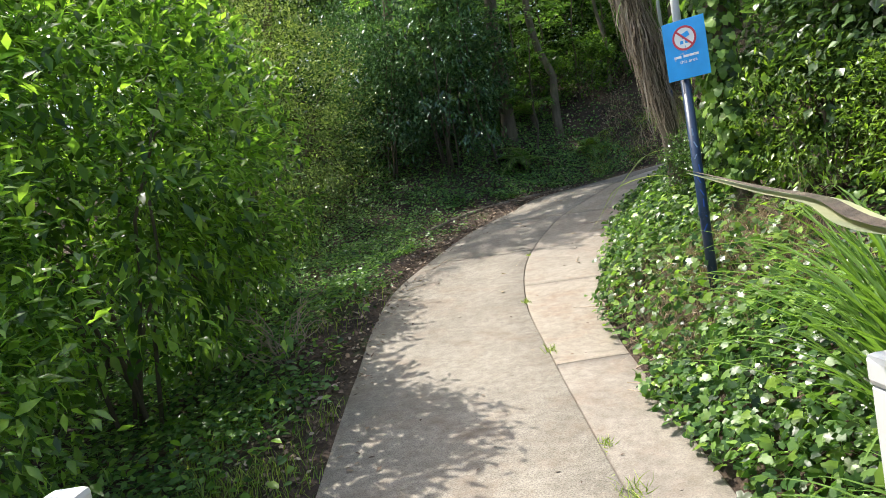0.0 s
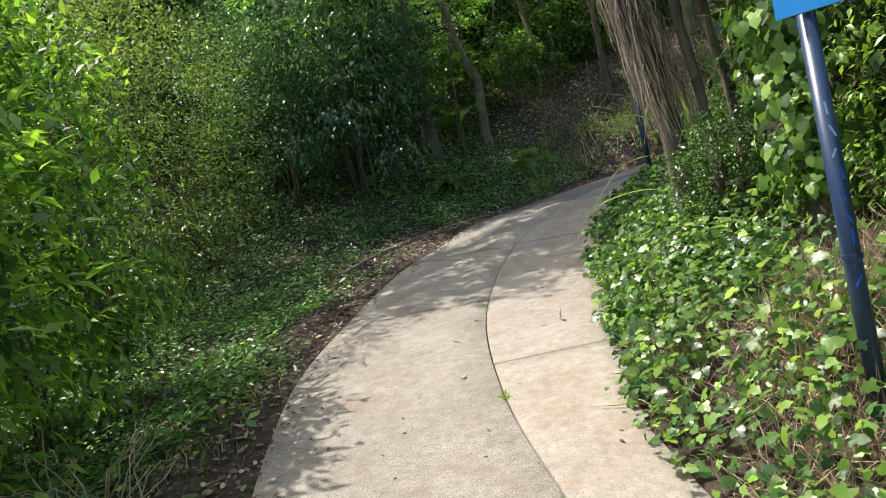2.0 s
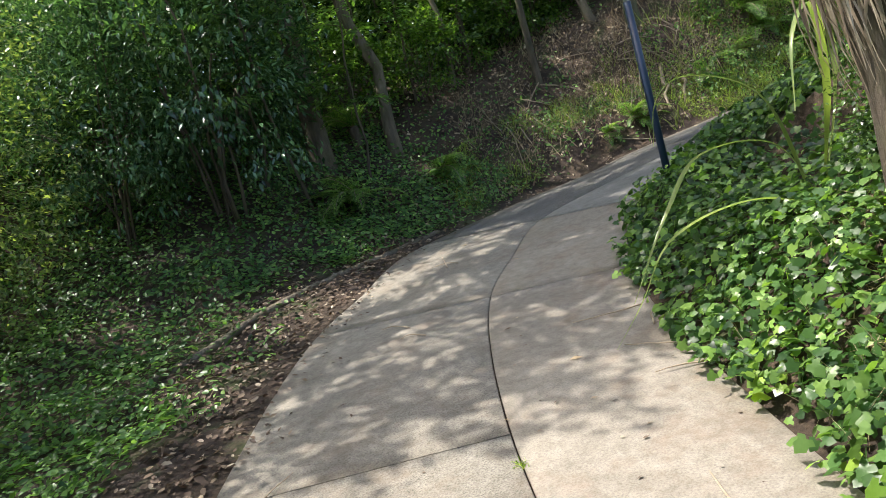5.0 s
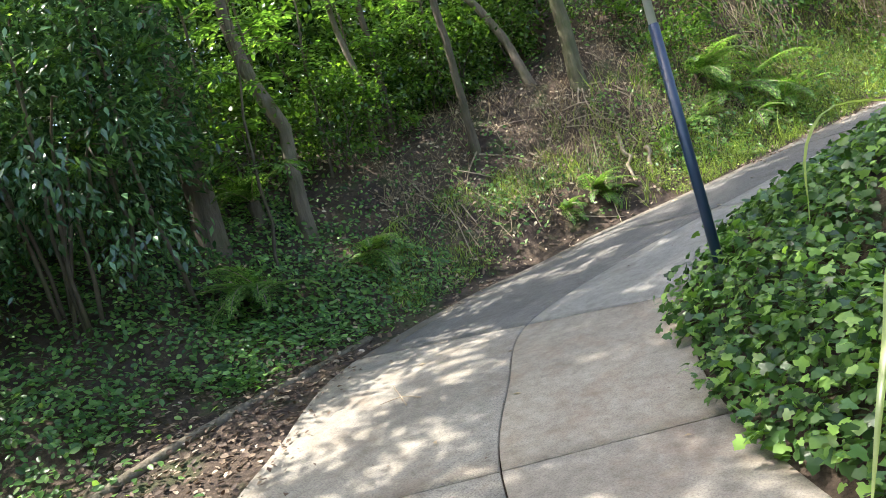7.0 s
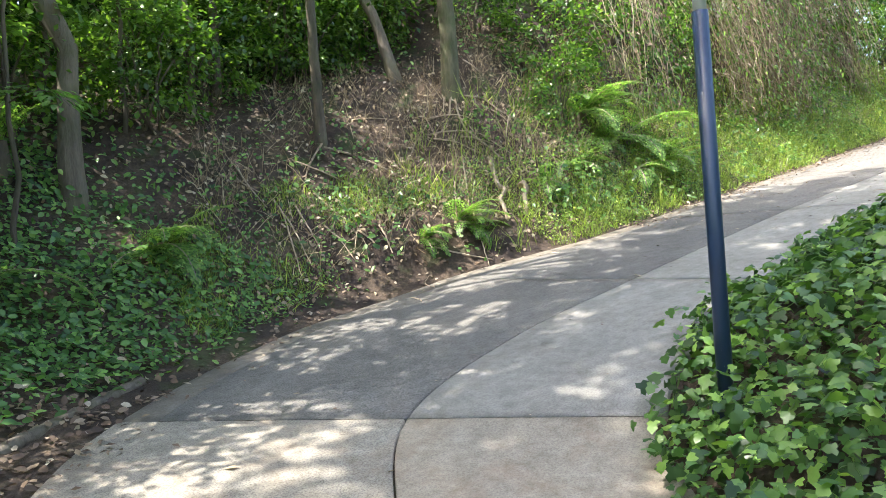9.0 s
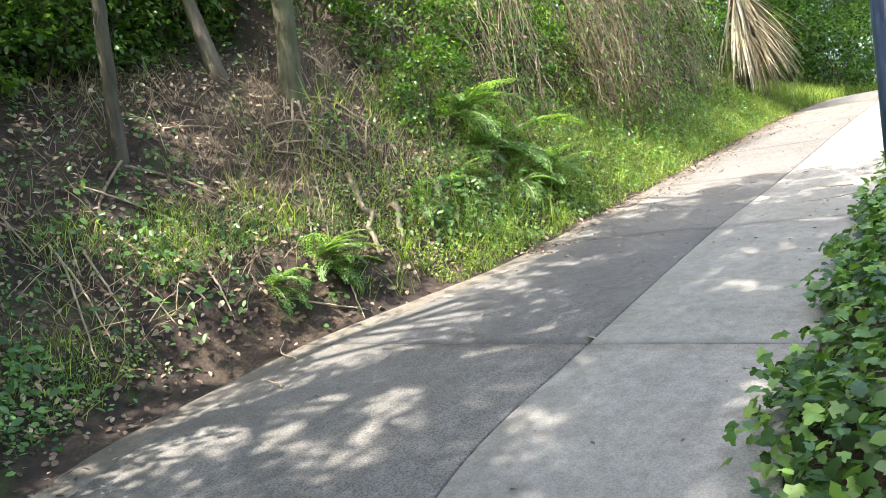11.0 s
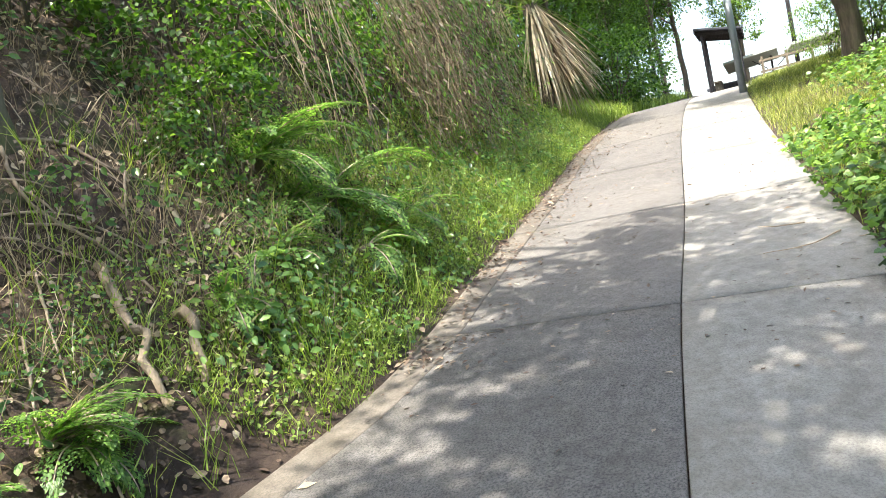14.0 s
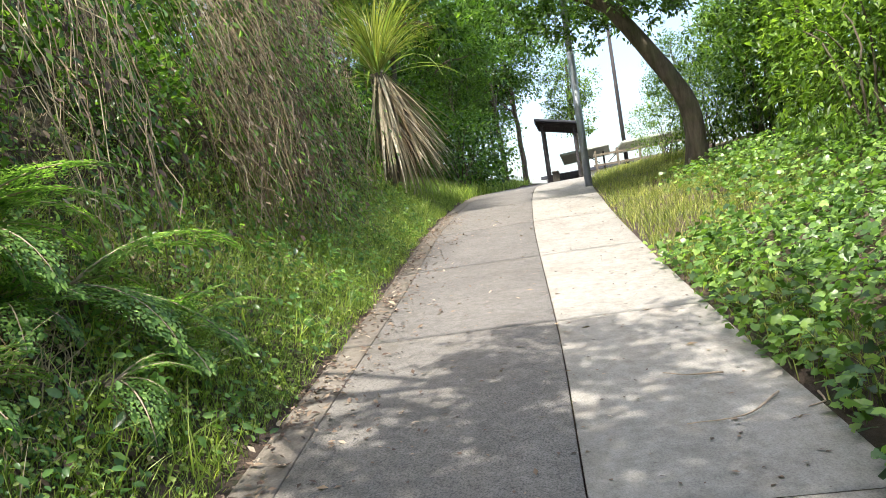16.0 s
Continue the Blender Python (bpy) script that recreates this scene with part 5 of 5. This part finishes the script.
def cover(name, label, category, kind, n, area, keep, lift, size, mat, flat=.5, pile=1.0, spill=0.0):
    x, y, z, d = sample(n, area, keep)
    z = z + .034 * (d < 0)
    up = slope_up(x, y)
    m = len(x)
    pos = np.stack([x, y, z], 1) + up * (lift * rng.random(m) ** pile * np.clip(.35 + d * 1.2, 0, 1))[:, None] + up * .012
    if spill:  # leaves at the rim hang over the edge of the path
        e = .1
        gx, gy = quick_land(x + e, y)[1] - quick_land(x - e, y)[1], quick_land(x, y + e)[1] - quick_land(x, y - e)[1]
        push = spill * rng.random(m) * np.clip(1 - d / .3, 0, 1) / (2 * e)
        pos = pos - np.stack([gx * push, gy * push, -.12 * push], 1)
    way = unit(m) + np.array([0, 0, -.25])
    way -= up * np.sum(way * up, axis=1)[:, None] * .75
    ob = new(name, scatter_mesh(name, kind, pos, way, up + unit(m) * flat, size * rng.uniform(.55, 1.25, m), mat))
    return tagged(ob, label, category, kind="stuff")


# ivy on the bank inside the bend, thick along the path
cover("ivy", "glossy lobed ivy smothering the bank", "ivy", "ivy", 125000, (.8, 8, 1.5, 12.4),
      lambda x, y, d, s: (s < 0) * band(d, .0 + .1 * np.sin(4.1 * x + 3 * y), 2.6, .12) * np.where(((y > 4.7) & (y < 6.4)), .30, .85) * np.where(d > 1.1, .42, 1), .24, .06, LEAF_IVY, .9, 1.0, .14)
# paler leaf colour stands in for ivy leaves that catch the sun
cover("ivy", "yellow-green ivy lit by the sun among the darker leaves", "ivy", "ivy", 11000, (.8, 5, 1.5, 8.6),
      lambda x, y, d, s: (s < 0) * band(d, .0, 2.0, .15) * patchy(x, y, 1.5, -.1) * np.where(y > 9, .3, .9), .32, .070, LEAF_LIGHT, .6, .6, .1)
cover("ivy", "sunlit ivy spreading along the path edge", "ivy", "ivy", 32000, (7, 18, 7.5, 12),
      lambda x, y, d, s: (s < 0) * band(d, .02 + .06 * np.sin(3 * x), 3.2, .15) * np.where(x > 12.5, np.clip((d - .8) * .6, 0, .7), .9), .36, .066, LEAF_IVY_SUNLIT, .9, 1.0, .15)
# small leaved cover on the flat and the shaded slope outside the bend
cover("ground_cover", "small-leaved green creeper carpeting the ground", "ground cover", "oval", 230000, (-5, 6.2, 2, 18.2),
      lambda x, y, d, s: (s > 0) * band(d, .55 + .25 * np.sin(2 * y), 5, .5) * np.where(x + y > 20.0, .12, 1) * np.where((x + y > 11.0) & (x + y < 15.2) & (d < 1.25), .15, 1) * (.35 + .65 * patchy(x, y, .8)), .12, .062, LEAF_COVER, .6)
cover("weeds", "broad-leaved weeds beside the path", "weeds", "broad", 9000, (-4, 1, 1.5, 8),
      lambda x, y, d, s: (s > 0) * band(d, .2, 3, .3) * patchy(x, y, 1.2, .1), .28, .075, LEAF_BUSH, .7)
cover("weeds", "broad-leaved weeds on the bank", "weeds", "broad", 16000, (2, 14, 14.4, 19),
      lambda x, y, d, s: (s > 0) * band(d, .35, 4.5, .4) * np.clip(patchy(x, y, 1.1, -.25), 0, 1) * np.where((x > 4.4) & (x < 8.4) & (d > .8) & (d < 2.6), .04, .8), .25, .07, LEAF_COVER, .7)

# dead leaves
cover("leaf_litter", "brown dead leaves and bark on the soil", "leaf litter", "oval", 100000, (-3, 12, 3, 19),
      lambda x, y, d, s: (s > 0) * np.maximum(band(d, -.02, .6, .2) * np.where(x + y < 16.5, .9, .25),
                                              np.maximum(band(d, .1, 1.3, .3) * ((x + y > 10.8) & (x + y < 16.6)), .6 * band(d, .15, 3.2, .3) * ((x > 3.6) & (x < 9.5)))), .03, .05, LITTER, .6)
cover("leaf_litter", "dead leaves and grit gathered along the path edge", "leaf litter", "small", 26000, (7.5, 20, 13.0, 14.6),
      lambda x, y, d, s: (s == 0) * (d < -.005) * np.exp(d / .2) * .8 * patchy(x, y, 1.3, .2), .0, .05, LITTER, .4)
cover("leaf_litter", "dead leaves spilling from the verge onto the path", "leaf litter", "small", 30000, (-1.2, 4.5, 4, 15.2),
      lambda x, y, d, s: (s == 0) * (d < -.005) * ((y - x > 9.3) | (x < 0)) * np.exp(d / .12) * .8 * patchy(x, y, 1.1, .1), .0, .05, LITTER, .4)

cover("leaf_litter", "pale curled dead leaves strewn over the bare bank", "leaf litter", "broad", 4200, (1.5, 10.5, 14.2, 18.6),
      lambda x, y, d, s: (s > 0) * band(d, .3, 3.4, .5) * patchy(x, y, 1.4, .05), .05, .06, STRAW, .8)


def on_path(name, label, n, size, mat, kind="small", area=(-1, 20, 2.5, 15.3)):
    x, y = rng.uniform(area[0], area[1], n), rng.uniform(area[2], area[3], n)
    z, d, s = quick_land(x, y)
    ok = (s == 0) & (d < -.05) & (rng.random(n) < .45 + .55 * (x > 7))
    x, y = x[ok], y[ok]
    m = len(x)
    pos = np.stack([x, y, path_z(x, y) + .006], 1)
    ob = new(name, scatter_mesh(name, kind, pos, unit(m) * np.array([1, 1, .06]), np.array([0, 0, 1.0]) + unit(m) * .35, size * rng.uniform(.4, 1.3, m), mat))
    return tagged(ob, label, "leaf litter", kind="stuff")


on_path("fallen_leaves", "single fallen leaves and scraps on the concrete", 3200, .034, LITTER)
on_path("fallen_leaves", "small scraps and dead leaves on the upper path", 2200, .032, LITTER, "small", (7, 20, 8.5, 15))
on_path("fallen_leaves", "pale curled leaves on the concrete", 420, .075, STRAW)


# grass
def grass(name, label, n, area, keep, length, mat, width=.007, lean=.45):
    x, y, z, d = sample(n, area, keep)
    m = len(x)
    up = slope_up(x, y)
    way = np.array([0, 0, 1.0]) + up * .5 + unit(m) * lean
    ob = new(name, scatter_mesh(name, "blade", np.stack([x, y, z - .01], 1), way, unit(m), length * rng.uniform(.4, 1.3, m), mat, width=width * rng.uniform(.6, 1.3, m), bend=rng.uniform(.1, .9, m)))
    return tagged(ob, label, "grass", kind="stuff")


grass("grass", "short soft grass covering the bank", 125000, (6.8, 23, 13.8, 16.2),
      lambda x, y, d, s: (s > 0) * band(d, .05 + .05 * np.sin(5 * x), np.where(x < 9, .75, 1.7), .15) * (.35 + .65 * patchy(x, y, 1.6, .15)), .11, GRASS, .006, .8)
cover("weeds", "small-leaved weeds thick in the bank grass", "weeds", "oval", 60000, (6.8, 23, 13.8, 16.4),
      lambda x, y, d, s: (s > 0) * band(d, .08, np.where(x < 9, 1.2, 2.2), .2) * (.25 + .75 * patchy(x, y, 1.2, .1)), .12, .032, GRASS, .8)
cover("weeds", "broad-leaved weeds and seedlings on the grassy bank", "weeds", "broad", 26000, (7.2, 19, 14.0, 16.4),
      lambda x, y, d, s: (s > 0) * band(d, .12, 2.2, .25) * np.clip(patchy(x, y, 2.1, -.2), 0, 1) * .9, .26, .06, LEAF_UNDER, .8, .7)
grass("grass", "long tufted grass arching from the bank", 15000, (6.2, 20, 13.9, 16.6),
      lambda x, y, d, s: (s > 0) * band(d, .1, 2.2, .2) * np.clip(patchy(x, y, 3.1, -.3) * 1.6, 0, 1), .34, GRASS, .007, .7)
grass("dry_grass", "dead straw matted among the bank weeds", 16000, (6.5, 18, 14.2, 17),
      lambda x, y, d, s: (s > 0) * band(d, .5, 2.6, .3) * np.clip(patchy(x, y, 2.6, -.2) * 1.3, 0, 1), .26, STRAW, .005, 1.1)
grass("grass", "green grass and weeds at the foot of the bank", 45000, (3.2, 7.2, 14.6, 17),
      lambda x, y, d, s: (s > 0) * band(d, np.where(x > 4.8, .8, .35), 1.4, .2) * patchy(x, y, 1.4, -.1) * .65, .13, GRASS, .006, .9)
cover("weeds", "ferny weeds and moss at the foot of the bank", "weeds", "oval", 46000, (2.8, 9, 14.6, 17.5),
      lambda x, y, d, s: (s > 0) * band(d, np.where((x > 4.8) & (x < 7), .75, .3), 1.25, .2) * patchy(x, y, 1.3, -.1) * .8, .09, .03, LEAF_COVER, .8)
grass("grass", "yellowing grass along the sunny verge", 70000, (8.5, 30, 8, 12.2),
      lambda x, y, d, s: (s < 0) * band(d, .03, np.where(x < 12.5, .6, 2.4), .15) * (.4 + .6 * patchy(x, y, 1.7, .15)), .17, GRASS_DRY)
grass("grass", "grass on the far bank near the crest", 30000, (22, 34, 11, 16),
      lambda x, y, d, s: (s > 0) * band(d, .05, 4, .2), .3, GRASS, .014)
grass("grass", "grass tufts beside the path", 22000, (-2.6, -.3, 2, 9),
      lambda x, y, d, s: (s > 0) * band(d, .03, 1.0, .25) * patchy(x, y, 1.5, -.05) * np.where(y > 5.6, .12, 1), .13, GRASS)
grass("dry_grass", "straw and dead grass matted on the bank", 26000, (1.1, 3.6, 4.4, 9),
      lambda x, y, d, s: (s < 0) * band(d, .1, 1.5, .2) * np.where(y < 6.6, .9, .3) * patchy(x, y, 1.4, .1), .22, STRAW, .005, 1.3)
grass("dry_grass", "dead roots and straw hanging on the bare bank", 12000, (4, 10.5, 15.2, 18.5),
      lambda x, y, d, s: (s > 0) * band(d, .5, 3, .3) * patchy(x, y, 1.2, -.1) * .8, .3, STRAW, .006, 1.2)


def tuft(x, y, size):
    x, y = float(x), float(y)
    n = 60
    p = tagged(new("grass_tuft", scatter_mesh("grass_tuft", "blade", np.column_stack([rng.normal(0, size * .35, n), rng.normal(0, size * .9, n), np.zeros(n) - .005]), np.array([0, 0, 1.0]) + unit(n) * .9, unit(n), size * rng.uniform(.4, 1.1, n), GRASS, width=.005, bend=.5)),
               "tuft of grass growing in the path joint", "grass", "grass tufts in the joint", "stuff")
    p.location = (x, y, float(path_z(x, y)[0]))


for q in [(.66, 6.93, .05), (.66, 5.6, .06), (.69, 3.35, .1), (.68, 3.9, .05), (.7, 3.1, .08), (.95, 8.85, .03)]:
    tuft(*q)


# twigs, roots and the edging
def stick(name, label, points, r0, r1, mat, category, group=""):
    pts = np.array([(x, y, (float(path_z(x, y)[0]) + .008 if land(x, y)[2][0] == 0 else ground_at(x, y)) + h) for x, y, h in points])
    line = spline(pts, .05)
    line = line + rng.normal(size=line.shape) * .002
    line_0 = line[0].copy()
    ob = new(name, tubes_mesh(name, [(line - line_0, np.linspace(r0, r1, len(line)), 7, .08)], mat))
    ob.location = line_0
    return tagged(ob, label, category, group)


for i in range(26):
    x, y = [(1.35, 6.6), (1.6, 7.9), (1.9, 8.9), (1.3, 5.2), (1.15, 4.6), (2.2, 9.8), (9.0, 12.0), (8.7, 11.95), (1.2, 10.9), (2.0, 12.6), (-.6, 8.2), (-.3, 9.3), (5.2, 14.9)][i % 13]
    a, ln = rng.uniform(0, 3.14), rng.uniform(.15, .55)
    x, y = x + rng.normal() * .15, y + rng.normal() * .25
    dx, dy = math.cos(a) * ln / 2, math.sin(a) * ln / 2
    stick("twig", "thin dry twig lying on the concrete", [(x - dx, y - dy, .004), (x + .04 * rng.normal(), y + .04 * rng.normal(), .01), (x + dx, y + dy, .004)], .006, .002, TWIG, "twig", "twigs on the path")
root_lines = [[(7.18, 15.91, .02), (7.0, 15.68, .07), (6.88, 15.52, .10), (6.9, 15.46, .12), (6.78, 15.42, .08), (6.74, 15.34, .08), (6.68, 15.24, -.02)],
              [(7.2, 15.5, -.02), (7.16, 15.42, .10), (7.12, 15.34, .13), (7.04, 15.3, .10), (7.0, 15.24, .05), (6.9, 15.2, -.03)],
              [(7.4, 16.7, .05), (7.0, 16.45, .0), (6.7, 16.55, .02), (6.3, 16.4, .01), (5.9, 16.55, -.02)],
              [(5.6, 17.0, .05), (5.9, 16.7, .05), (6.1, 16.3, .03), (6.15, 16.0, .0)],
              [(5.65, 17.0, .05), (5.3, 16.8, .04), (5.0, 16.5, .02)],
              [(7.5, 16.75, .03), (7.75, 16.5, .01), (7.8, 16.25, .02), (8.2, 15.9, -.02)],
              [(7.5, 16.75, .06), (7.2, 16.3, .05), (7.3, 15.9, .04), (7.25, 15.6, -.02)]]
for k, l in enumerate(root_lines):
    stick("root", "bare pale root arching out of the bank", l, .032 if k < 2 else .014, .02 if k < 2 else .008, ROOT, "root", "roots on the bank")
for i in range(30):
    x, y = rng.uniform(4.4, 8.6), rng.uniform(15.3, 17.2)
    a, ln = rng.uniform(-2.6, -.5), rng.uniform(.2, .7)
    stick("fallen_branch", "thin dead branch on the bare bank", [(x, y, .02), (x + math.cos(a) * ln * .5, y + math.sin(a) * ln * .5, .04), (x + math.cos(a) * ln, y + math.sin(a) * ln, .02)], .01, .004, TWIG, "branch", "dead branches on the bank")
edging = stick("edging", "half-buried weathered timber edging beside the path", [(-1.1, 12.1, .0), (-.4, 12.55, .005), (.35, 13.1, .01), (1.1, 13.6, .01), (1.9, 14.15, .0), (2.6, 14.65, .0)], .042, .04, TIMBER, "edging")
